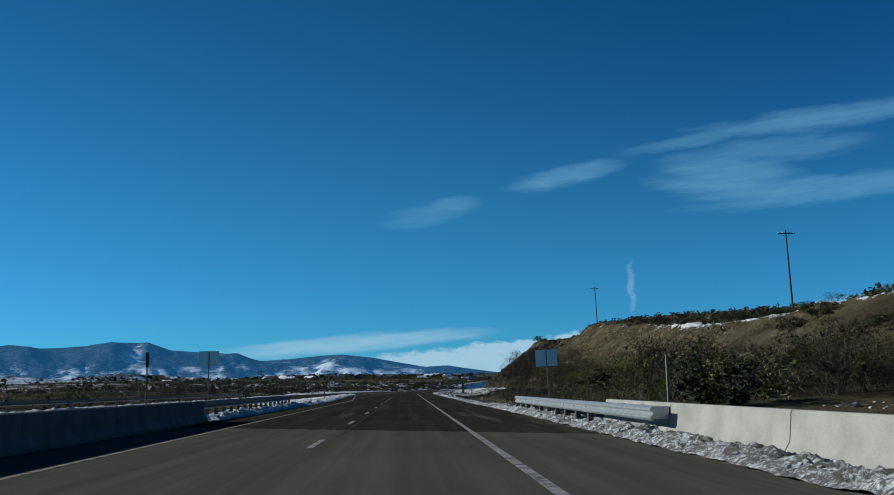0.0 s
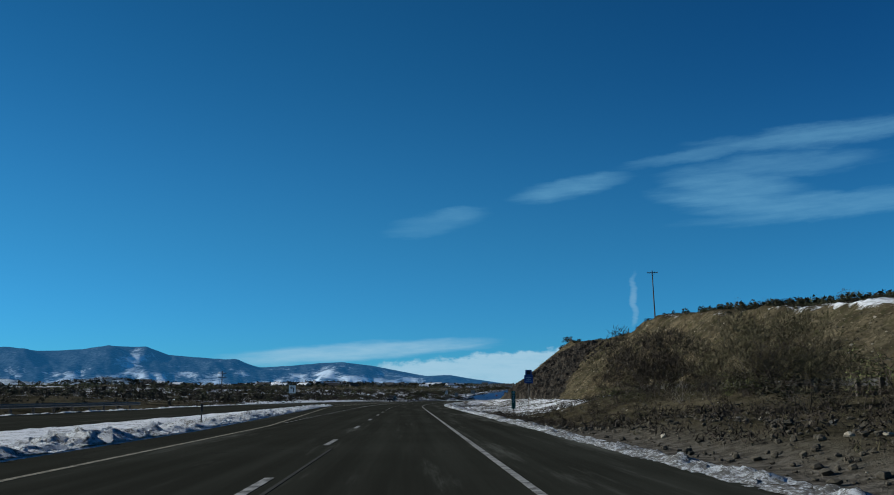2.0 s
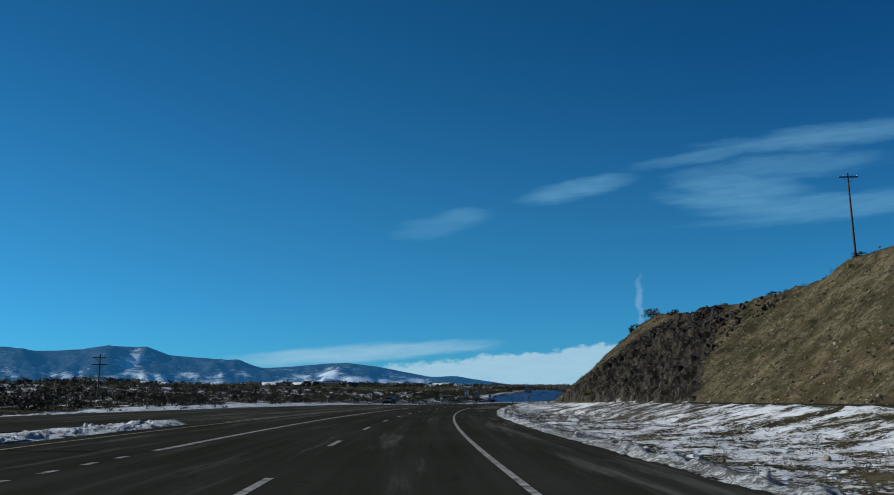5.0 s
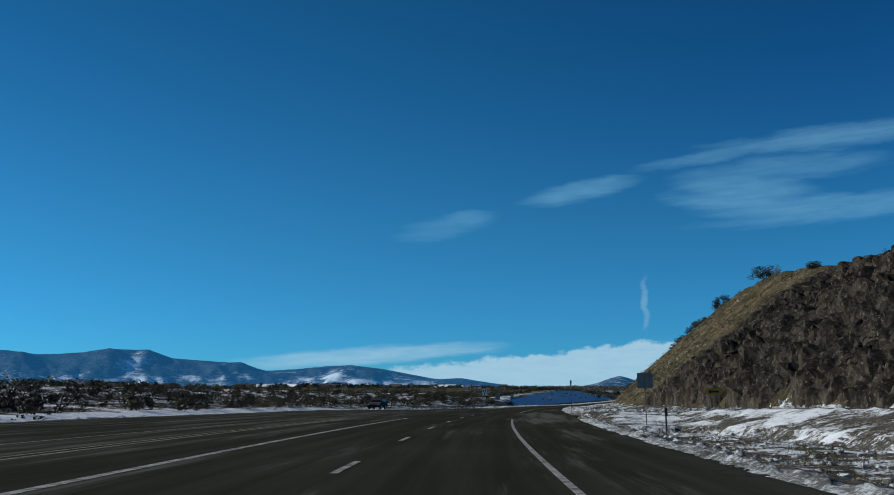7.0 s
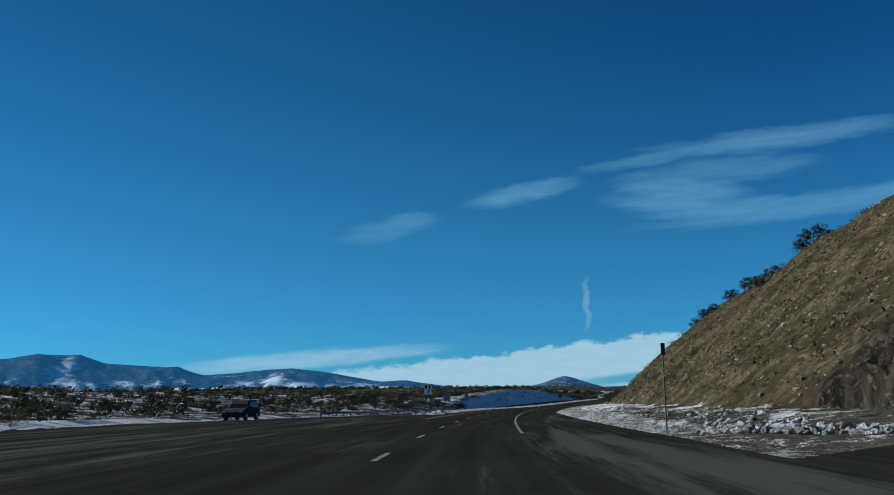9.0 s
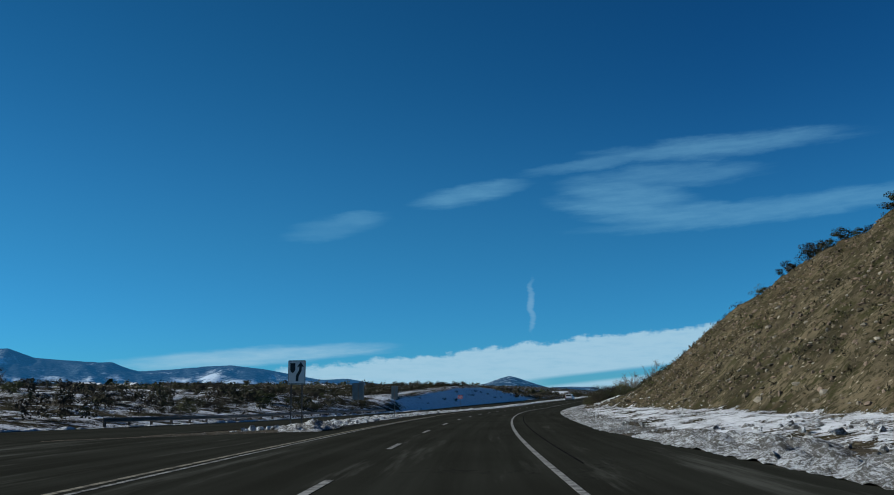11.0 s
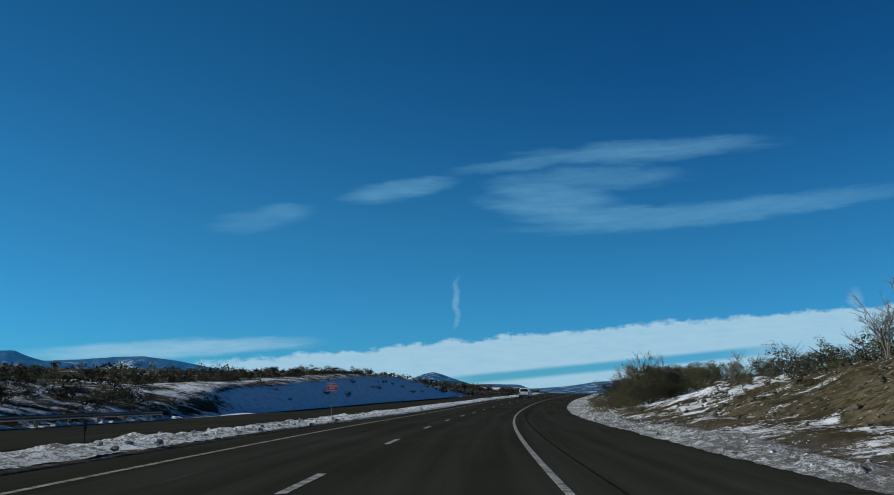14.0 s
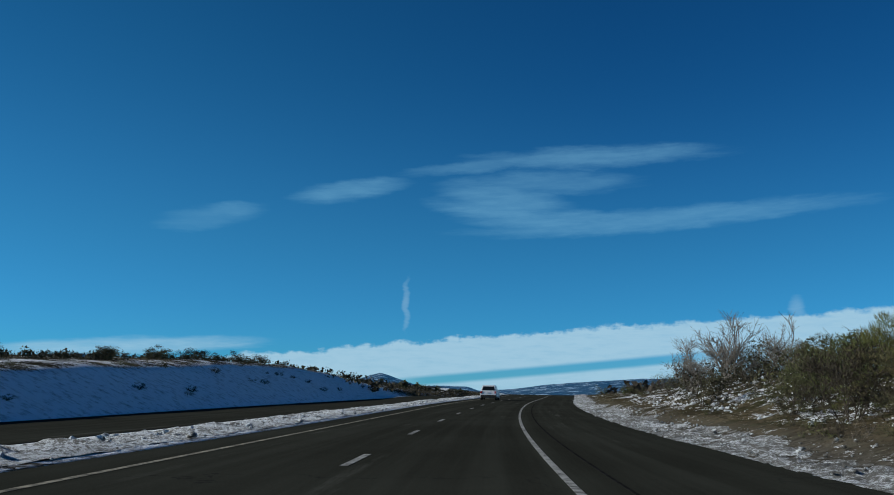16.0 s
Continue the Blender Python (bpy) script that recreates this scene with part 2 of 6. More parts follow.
    on_bank = smooth(s, 476, 494) * (1 - smooth(s, 575, 640))
    bank_h = table(s, 452, 2.2, 470, 2.5, 500, 3.0, 520, 3.5, 540, 4.2, 560, 4.8, 585, 4.9, 600, 4.6, 640, 2.6)
    p = np.clip((far - 0.4) / (1.9 * bank_h), 0, 3)
    prof = np.where(p < 0.82, p, 0.82 + 0.18 * (1 - np.exp(-(p - 0.82) / 0.18)))
    bank = oz + bank_h * prof + fbm(s / 10, u / 10, 3, 15) * 0.25 * smooth(far, 1, 6) + 0.7 * smooth(far, 12, 70)
    left = np.where(u > of, med, field * (1 - on_bank) + bank * on_bank)
    z = np.where(u > 0, right, left) + road_z(s)
    # wide country
    x, y = road_xy(s, u)
    dist = np.hypot(x, y - 250)
    z = z + smooth(np.abs(u), 60, 320) * np.clip(dist - 260, 0, 1500) * 0.016 * (0.2 + 0.8 * smooth(x, -330, -130))
    return z


# ---- materials ----
def material(name):
    m = bpy.data.materials.new(name)
    m.use_nodes = True
    n = Nodes(m.node_tree)
    n.out = n.node("ShaderNodeOutputMaterial")
    n.pos = n.node("ShaderNodeNewGeometry").outputs["Position"]
    n.obj = n.node("ShaderNodeTexCoord").outputs["Object"]
    return m, n


def surface(n, color, rough=0.8, metal=0.0, bump=None, bump_dist=0.02, bump_strength=0.6, spec=0.4, emit=None):
    b = n.node("ShaderNodeBsdfPrincipled", (), Base_Color=color, Roughness=rough, Metallic=metal)
    b.inputs["Specular IOR Level"].default_value = spec
    if emit:
        n.put(b.inputs["Emission Color"], emit[0])
        b.inputs["Emission Strength"].default_value = emit[1]
    if bump is not None:
        n.put(b.inputs["Normal"], n.node("ShaderNodeBump", (), Height=bump, Distance=bump_dist, Strength=bump_strength))
    n.t.links.new(b.outputs[0], n.out.inputs[0])
    return b


def varied(name, c1, c2, scale=3.0, rough=0.7, metal=0.0, bump=0.01, spec=0.4, fine=40.0, per_object=False):
    """A surface that varies between two colours at two scales."""
    m, n = material(name)
    a = n.noise(n.obj, scale, 5.0)
    b = n.noise(n.obj, fine, 3.0)
    f = n.math("ADD", n.math("MULTIPLY", a, 0.7), n.math("MULTIPLY", b, 0.3))
    f = n.step(f, 0.35, 0.65)
    col = n.mix(f, rgb(*c1), rgb(*c2))
    if per_object:
        r = n.node("ShaderNodeObjectInfo").outputs["Random"]
        col = n.node("ShaderNodeHueSaturation", (), Hue=n.step(r, 0, 1, 0.48, 0.52), Value=n.step(r, 0, 1, 0.75, 1.25), Color=col).outputs[0]
    surface(n, col, rough, metal, b, bump, 0.5, spec)
    return m


def asphalt(name, dark, light, worn, cracks=0.6):
    m, n = material(name)
    big = n.noise(n.pos, 0.12, 5.0)
    grit = n.noise(n.pos, 55.0, 2.0)
    u = n.attr("across")
    track = n.step(n.math("ABSOLUTE", n.math("SUBTRACT", n.math("ABSOLUTE", n.math("SUBTRACT", n.math("PINGPONG", n.math("ADD", u, 50.2), 1.8), 0.9)), 0.0)), 0.0, 0.7)
    along = n.noise(n.node("ShaderNodeCombineXYZ", (), X=n.math("MULTIPLY", u, 1.6), Y=n.math("MULTIPLY", n.attr("along"), 0.03)), 1.0, 5.0, 0.6)
    f = n.math("ADD", n.math("MULTIPLY", n.step(along, 0.35, 0.7), 0.7), n.math("MULTIPLY", n.step(big, 0.35, 0.7), 0.4))
    col = n.mix(f, rgb(*dark), rgb(*light))
    bands = n.noise(n.node("ShaderNodeCombineXYZ", (), X=n.math("MULTIPLY", u, 1.0), Y=n.math("MULTIPLY", n.attr("along"), 0.05)), 0.8, 7.0, 0.72)
    salt = n.step(n.math("ADD", bands, n.math("MULTIPLY", n.attr("salt"), 0.13)), 0.60, 0.78)
    col = n.mix(n.math("MULTIPLY", salt, 0.7), col, rgb(*worn))
    col = n.mix(n.math("MULTIPLY", n.step(grit, 0.4, 0.75), 0.35), col, rgb(light[0] * 1.8, light[1] * 1.8, light[2] * 1.8))
    warp = n.node("ShaderNodeVectorMath", {"operation": "ADD"}, i0=n.pos, i1=n.node("ShaderNodeVectorMath", {"operation": "SCALE"}, i0=n.node("ShaderNodeTexNoise", (), Vector=n.pos, Scale=0.8, Detail=6.0).outputs[1], i3=2.5))
    vor = n.node("ShaderNodeTexVoronoi", {"feature": "DISTANCE_TO_EDGE"}, Vector=warp, Scale=0.11)
    crack = n.math("MULTIPLY", n.step(vor.outputs["Distance"], 0.0035, 0.0015), n.step(big, 0.45, 0.6))
    col = n.mix(n.math("MULTIPLY", crack, cracks), col, rgb(0.012, 0.012, 0.013))
    surface(n, col, 0.95, 0.0, grit, 0.004, 0.5, 0.0)
    return m


M_ROAD = asphalt("asphalt", (0.0195, 0.0200, 0.0158), (0.0370, 0.0385, 0.0310), (0.118, 0.120, 0.102))
M_DECK = asphalt("bridge_concrete", (0.055, 0.056, 0.044), (0.095, 0.096, 0.076), (0.14, 0.14, 0.115), 0.0)


def paint(name, col, wear):
    m, n = material(name)
    chip = n.noise(n.pos, 3.0, 8.0, 0.75)
    f = n.math("MULTIPLY", n.step(chip, 0.42, 0.62), wear)
    surface(n, n.mix(f, rgb(*col), rgb(0.05, 0.05, 0.048)), 0.9, 0, n.noise(n.pos, 60.0, 2.0), 0.003, 0.4, 0.0)
    return m


M_WHITE = paint("white_line_paint", (0.33, 0.33, 0.31), 0.85)
M_YELLOW = paint("yellow_line_paint", (0.31, 0.285, 0.22), 0.8)


def snow_color(n, scale=1.0):
    d = n.noise(n.pos, 1.6 * scale, 6.0, 0.65)
    return n.mix(n.step(d, 0.46, 0.74), rgb(0.80, 0.82, 0.84), rgb(0.38, 0.385, 0.38))


def ground_material():
    m, n = material("open_ground")
    mid = n.noise(n.pos, 0.35, 6.0, 0.62)
    fine_n = n.noise(n.pos, 3.2, 6.0, 0.65)
    grain = n.noise(n.pos, 22.0, 3.0, 0.6)
    soil = n.mix(n.step(mid, 0.35, 0.66), rgb(0.038, 0.033, 0.021), rgb(0.132, 0.108, 0.068))
    soil = n.mix(n.math("MULTIPLY", n.step(fine_n, 0.50, 0.57), 0.85), soil, rgb(0.028, 0.027, 0.014))
    soil = n.mix(n.math("MULTIPLY", n.step(n.noise(n.pos, 1.3, 5.0), 0.56, 0.7), 0.6), soil, rgb(0.090, 0.066, 0.040))
    rust = n.noise(n.pos, 0.07, 4.0, 0.6)
    soil = n.mix(n.math("MULTIPLY", n.step(rust, 0.46, 0.62), 0.10), soil, rgb(0.150, 0.095, 0.050))
    weed = n.noise(n.pos, 0.8, 6.0, 0.7)
    soil = n.mix(n.math("MULTIPLY", n.step(weed, 0.52, 0.60), 0.75), soil, rgb(0.040, 0.040, 0.018))
    stones = n.node("ShaderNodeTexVoronoi", (), Vector=n.pos, Scale=2.4)
    pick = n.step(stones.outputs["Distance"], 0.20, 0.12)
    pick = n.math("MULTIPLY", pick, n.step(n.node("ShaderNodeSeparateXYZ", (), Vector=stones.outputs["Color"]).outputs[0], 0.52, 0.6))
    soil = n.mix(n.math("MULTIPLY", pick, 0.8), soil, rgb(0.33, 0.285, 0.21))
    clods = n.node("ShaderNodeTexVoronoi", (), Vector=n.pos, Scale=0.9)
    pick2 = n.math("MULTIPLY", n.step(clods.outputs["Distance"], 0.24, 0.16), n.step(n.node("ShaderNodeSeparateXYZ", (), Vector=clods.outputs["Color"]).outputs[1], 0.66, 0.72))
    soil = n.mix(n.math("MULTIPLY", pick2, n.math("MULTIPLY", n.step(grain, 0.4, 0.6), 0.7)), soil, rgb(0.25, 0.205, 0.145))
    rock_n = n.noise(n.node("ShaderNodeVectorMath", {"operation": "MULTIPLY"}, i0=n.pos, i1=(1.0, 1.0, 0.35)), 1.5, 7.0, 0.7)
    rock = n.mix(n.step(rock_n, 0.4, 0.62), rgb(0.014, 0.012, 0.010), rgb(0.075, 0.060, 0.042))
    soil = n.mix(n.attr("rock"), soil, rock)
    scrub = n.mix(n.step(n.noise(n.pos, 0.12, 6.0, 0.7), 0.4, 0.6), rgb(0.034, 0.031, 0.020), rgb(0.085, 0.073, 0.048))
    soil = n.mix(n.attr("scrub"), soil, scrub)
    grey = n.mix(n.step(fine_n, 0.4, 0.6), rgb(0.060, 0.054, 0.044), rgb(0.13, 0.118, 0.098))
    soil = n.mix(n.attr("gravel"), soil, grey)
    s = n.attr("snow")
    patch = n.math("ADD", n.math("MULTIPLY", n.noise(n.pos, 0.35, 5.0, 0.6), 0.22), n.math("ADD", n.math("MULTIPLY", n.noise(n.pos, 2.4, 6.0, 0.7), 0.42), n.math("MULTIPLY", n.noise(n.pos, 9.0, 4.0, 0.7), 0.36)))
    lim = n.math("SUBTRACT", 0.72, n.math("MULTIPLY", s, 0.46))
    on = n.step(n.math("SUBTRACT", patch, lim), -0.012, 0.03)
    on = n.math("MULTIPLY", on, n.step(s, 0.0, 0.06))
    col = n.mix(on, soil, snow_color(n))
    height = n.math("ADD", n.math("MULTIPLY", fine_n, 0.7), n.math("MULTIPLY", grain, 0.3))
    height = n.math("MULTIPLY", height, n.math("SUBTRACT", 1.0, n.math("MULTIPLY", n.step(s, 0.75, 0.95), 0.75)))
    height = n.math("ADD", height, n.math("MULTIPLY", on, 0.4))
    surface(n, col, 0.95, 0.0, height, 0.16, 0.9, 0.0)
    return m


M_GROUND = ground_material()


def snow_material(name, dirty):
    m, n = material(name)
    a = n.noise(n.pos, 3.6, 8.0, 0.78)
    b = n.noise(n.pos, 15.0, 5.0, 0.75)
    c = n.noise(n.pos, 0.5, 4.0, 0.6)
    f = n.math("ADD", n.math("ADD", n.math("MULTIPLY", a, 0.42), n.math("MULTIPLY", b, 0.40)), n.math("MULTIPLY", c, 0.18))
    dirt = n.step(f, 0.60 - dirty * 0.17, 0.66 - dirty * 0.15)
    col = n.mix(dirt, rgb(0.72, 0.75, 0.77), rgb(0.15, 0.145, 0.130))
    col = n.mix(n.math("MULTIPLY", n.step(b, 0.52, 0.7), 0.45), col, rgb(0.30, 0.29, 0.26))
    surface(n, col, 0.8, 0.0, n.math("ADD", n.math("MULTIPLY", a, 0.7), b), 0.14, 0.9, 0.1)
    return m


M_BERM = snow_material("ploughed_snow", 0.62)
M_BERM_MID = snow_material("road_dusted_snow", 0.80)
M_BERM_DIRTY = snow_material("gritty_ploughed_snow", 0.9)
M_BERM_GRIT = snow_material("grey_gritty_snow", 0.98)
M_SNOWCAP = snow_material("clean_snow", 0.1)
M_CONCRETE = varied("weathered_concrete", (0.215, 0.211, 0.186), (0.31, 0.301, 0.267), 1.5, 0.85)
# The same concrete darkened, standing in for the left barrier's shaded face.
M_SHADED_CONCRETE = varied("shaded_concrete", (0.065, 0.064, 0.060), (0.11, 0.106, 0.098), 1.5, 0.85)
M_GALV = varied("galvanised_steel", (0.34, 0.365, 0.355), (0.48, 0.50, 0.49), 5.0, 0.42, 0.7, 0.002)
M_DULLSTEEL = varied("dark_dull_steel", (0.05, 0.05, 0.05), (0.10, 0.095, 0.085), 4.0, 0.6, 0.3, 0.002)
M_TIMBER = varied("weathered_timber", (0.045, 0.038, 0.03), (0.085, 0.072, 0.056), 6.0, 0.9)
M_POLE = varied("creosoted_timber_pole", (0.035, 0.028, 0.022), (0.065, 0.05, 0.04), 4.0, 0.85)
M_GLASSY = varied("insulator_porcelain", (0.25, 0.25, 0.26), (0.35, 0.35, 0.36), 8.0, 0.3)
M_SIGNBACK = varied("bare_aluminium_sign_back", (0.46, 0.58, 0.59), (0.56, 0.68, 0.69), 2.0, 0.42, 0.7, 0.001)
# A darker, less metallic copy of the sign back above.
M_DULLBACK = varied("dull_sign_back", (0.12, 0.155, 0.165), (0.17, 0.21, 0.22), 2.0, 0.6, 0.3, 0.001)
M_SIGNWHITE = varied("white_sign_sheeting", (0.62, 0.62, 0.60), (0.72, 0.72, 0.70), 3.0, 0.5, 0, 0.001)
M_SIGNBLACK = varied("black_sign_print", (0.010, 0.010, 0.011), (0.018, 0.018, 0.02), 3.0, 0.5, 0, 0.001)
M_SIGNBLUE = varied("blue_sign_sheeting", (0.012, 0.05, 0.20), (0.016, 0.065, 0.25), 3.0, 0.45, 0, 0.001)
M_SIGNGREEN = varied("green_sign_sheeting", (0.004, 0.075, 0.055), (0.006, 0.095, 0.07), 3.0, 0.45, 0, 0.001)
M_SIGNRED = varied("red_sign_sheeting", (0.30, 0.006, 0.022), (0.38, 0.008, 0.028), 3.0, 0.45, 0, 0.001)
M_SIGNORANGE = varied("yellow_sign_sheeting", (0.55, 0.28, 0.02), (0.65, 0.34, 0.03), 3.0, 0.45, 0, 0.001)
M_POST = varied("brown_steel_post", (0.16, 0.13, 0.10), (0.24, 0.21, 0.17), 6.0, 0.6, 0.4, 0.002)
M_STONE = varied("pale_stone", (0.14, 0.122, 0.088), (0.36, 0.32, 0.25), 1.2, 0.9, 0, 0.03)


def rock_material():
    m, n = material("dark_basalt")
    streak_v = n.noise(n.node("ShaderNodeVectorMath", {"operation": "MULTIPLY"}, i0=n.pos, i1=(1.0, 1.0, 0.3)), 1.3, 8.0, 0.72)
    spots = n.noise(n.pos, 0.5, 5.0, 0.65)
    isl = n.noise(n.pos, 3.5, 7.0, 0.75)
    col = n.mix(n.step(streak_v, 0.42, 0.64), rgb(0.010, 0.009, 0.008), rgb(0.062, 0.052, 0.039))
    col = n.mix(n.math("MULTIPLY", n.step(spots, 0.5, 0.62), 0.6), col, rgb(0.046, 0.034, 0.023))
    col = n.mix(n.math("MULTIPLY", n.step(isl, 0.56, 0.62), 0.75), col, rgb(0.15, 0.13, 0.10))
    surface(n, col, 0.92, 0.0, isl, 0.12, 0.8, 0.1)
    return m


M_ROCK = rock_material()
M_EARTH = varied("tan_earth_clods", (0.055, 0.046, 0.029), (0.175, 0.145, 0.095), 0.9, 0.95, 0, 0.03)
M_REDSTONE = varied("reddish_stone", (0.075, 0.055, 0.038), (0.24, 0.175, 0.125), 1.2, 0.9, 0, 0.03)
M_CLOD = varied("brown_earth_clods", (0.036, 0.031, 0.021), (0.085, 0.072, 0.050), 1.5, 0.95, 0, 0.03)
M_DARKSTONE = varied("dark_basalt_block", (0.012, 0.010, 0.007), (0.050, 0.037, 0.024), 1.0, 0.9, 0, 0.04)


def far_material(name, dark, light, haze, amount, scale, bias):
    """Wooded slopes with snow on their open parts; haze is put in as glow."""
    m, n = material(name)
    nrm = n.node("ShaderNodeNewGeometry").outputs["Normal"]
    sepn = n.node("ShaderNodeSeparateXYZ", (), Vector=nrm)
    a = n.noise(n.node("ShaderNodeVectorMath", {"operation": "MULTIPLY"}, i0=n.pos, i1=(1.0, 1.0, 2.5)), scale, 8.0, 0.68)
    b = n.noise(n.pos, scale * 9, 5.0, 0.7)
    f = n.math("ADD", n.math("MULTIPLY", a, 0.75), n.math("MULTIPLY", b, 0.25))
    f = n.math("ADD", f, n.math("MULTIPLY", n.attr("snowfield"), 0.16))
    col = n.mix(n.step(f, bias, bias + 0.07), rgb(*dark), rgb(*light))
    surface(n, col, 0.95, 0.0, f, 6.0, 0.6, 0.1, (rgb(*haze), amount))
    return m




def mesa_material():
    """Wooded slopes with open snowfields; miles of air put in as blue glow."""
    m, n = material("wooded_mesa_haze_glow")
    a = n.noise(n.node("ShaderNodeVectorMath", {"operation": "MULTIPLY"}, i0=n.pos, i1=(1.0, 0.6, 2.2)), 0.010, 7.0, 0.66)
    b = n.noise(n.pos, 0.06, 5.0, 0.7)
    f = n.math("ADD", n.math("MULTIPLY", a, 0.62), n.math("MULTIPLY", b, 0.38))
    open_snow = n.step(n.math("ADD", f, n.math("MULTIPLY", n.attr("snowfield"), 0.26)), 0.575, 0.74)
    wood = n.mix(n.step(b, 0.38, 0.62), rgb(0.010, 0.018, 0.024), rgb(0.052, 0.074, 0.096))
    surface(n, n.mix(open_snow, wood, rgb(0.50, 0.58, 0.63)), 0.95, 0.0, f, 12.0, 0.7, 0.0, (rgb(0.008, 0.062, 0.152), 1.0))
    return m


# Far haze sits in these bluish colours and in the emission.
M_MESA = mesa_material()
M_FOOT = far_material("snowy_foothill_haze_glow", (0.016, 0.020, 0.020), (0.48, 0.54, 0.58), (0.003, 0.018, 0.042), 1.0, 0.045, 0.535)
M_HILLS = far_material("scrub_hills_haze_glow", (0.010, 0.016, 0.018), (0.40, 0.48, 0.54), (0.006, 0.045, 0.108), 1.0, 0.03, 0.525)


# ---- building helpers ----
def empty(name, place, turn=0.0, label="", category="", group="", kind=""):
    ob = new(name)
    ob.matrix_world = pose(*place, 0, 0, turn)
    return tagged(ob, label, category, group, kind)


def grid_mesh(name, P, mat, smooth_shade=True, attrs=()):
    """A mesh from an array of points, rows by columns by three, with point attributes."""
    r, c = P.shape[:2]
    me = bpy.data.meshes.new(name)
    me.vertices.add(r * c)
    me.vertices.foreach_set("co", P.reshape(-1).astype(np.float32))
    i = np.arange(r * c).reshape(r, c)
    q = np.stack([i[:-1, :-1], i[:-1, 1:], i[1:, 1:], i[1:, :-1]], -1).reshape(-1, 4)
    me.loops.add(q.size)
    me.loops.foreach_set("vertex_index", q.reshape(-1).astype(np.int32))
    me.polygons.add(len(q))
    me.polygons.foreach_set("loop_start", np.arange(0, q.size, 4, dtype=np.int32))
    me.update(calc_edges=True)
    me.polygons.foreach_set("use_smooth", [smooth_shade] * len(q))
    me.materials.append(mat)
    for key, val in attrs:
        me.attributes.new(key, "FLOAT", "POINT").data.foreach_set("value", np.broadcast_to(val, (r, c)).astype(np.float32).reshape(-1))
    me.update()
    me.validate()
    return me


def part(name, bm, mat, parent=None, label="", bevel=0.0):
    """Links a bmesh as one mesh object under a thing or a part."""
    if bevel:
        bmesh.ops.bevel(bm, geom=list(bm.edges), offset=bevel, segments=2, affect="EDGES", profile=0.6)
    me = bpy.data.meshes.new(name)
    bm.to_mesh(me)
    bm.free()
    me.materials.append(mat)
    ob = new(name, me)
    if parent:
        ob.parent = parent
    return tagged(ob, label)


def box(x0, x1, y0, y1, z0, z1, bm=None, m=None):
    bm = bm or bmesh.new()
    v = bmesh.ops.create_cube(bm, size=1.0)["verts"]
    t = Matrix.Translation(((x0 + x1) / 2, (y0 + y1) / 2, (z0 + z1) / 2)) @ Matrix.Diagonal((x1 - x0, y1 - y0, z1 - z0, 1))
    bmesh.ops.transform(bm, matrix=(m @ t) if m else t, verts=v)
    return bm


def rod(a, b, r0, r1=None, seg=10, bm=None):
    """A round bar from a to b."""
    bm = bm or bmesh.new()
    a, b = Vector(a), Vector(b)
    v = bmesh.ops.create_cone(bm, cap_ends=True, segments=seg, radius1=r0, radius2=r0 if r1 is None else r1, depth=(b - a).length)["verts"]
    m = Matrix.Translation((a + b) / 2) @ (b - a).to_track_quat("Z", "Y").to_matrix().to_4x4()
    bmesh.ops.transform(bm, matrix=m, verts=v)
    return bm


def prism(outline, y0, y1):
    """A flat shape in x and z, given as its outline, with depth from y0 to y1."""
    bm = bmesh.new()
    f = [bm.verts.new((x, y0, z)) for x, z in outline]
    face = bm.faces.new(f)
    r = bmesh.ops.extrude_face_region(bm, geom=[face])
    bmesh.ops.translate(bm, vec=(0, y1 - y0, 0), verts=[e for e in r["geom"] if isinstance(e, bmesh.types.BMVert)])
    bmesh.ops.recalc_face_normals(bm, faces=bm.faces)
    return bm


def words(name, text, size, mat, parent, place, depth=0.004):
    """Lettering that stands upright and faces against the way of travel."""
    cu = bpy.data.curves.new(name, "FONT")
    cu.body, cu.size, cu.align_x, cu.align_y, cu.extrude = text, size, "CENTER", "CENTER", depth
    tmp = new(name, cu)
    me = bpy.data.meshes.new_from_object(tmp.evaluated_get(bpy.context.evaluated_depsgraph_get()))
    bpy.data.objects.remove(tmp)
    me.materials.clear()
    me.materials.append(mat)
    ob = new(name, me)
    ob.matrix_basis = pose(*place, 90, 0, 0)
    ob.parent = parent
    return ob


# ---- ground ----
def ground_rows():
    back = -20 - np.cumsum(np.geomspace(1.0, 260, 26))[::-1]
    near = np.arange(-20, 560, 0.66)
    ahead = 560 + np.cumsum(np.geomspace(0.9, 240, 58))
    return np.concatenate([back, near, ahead])


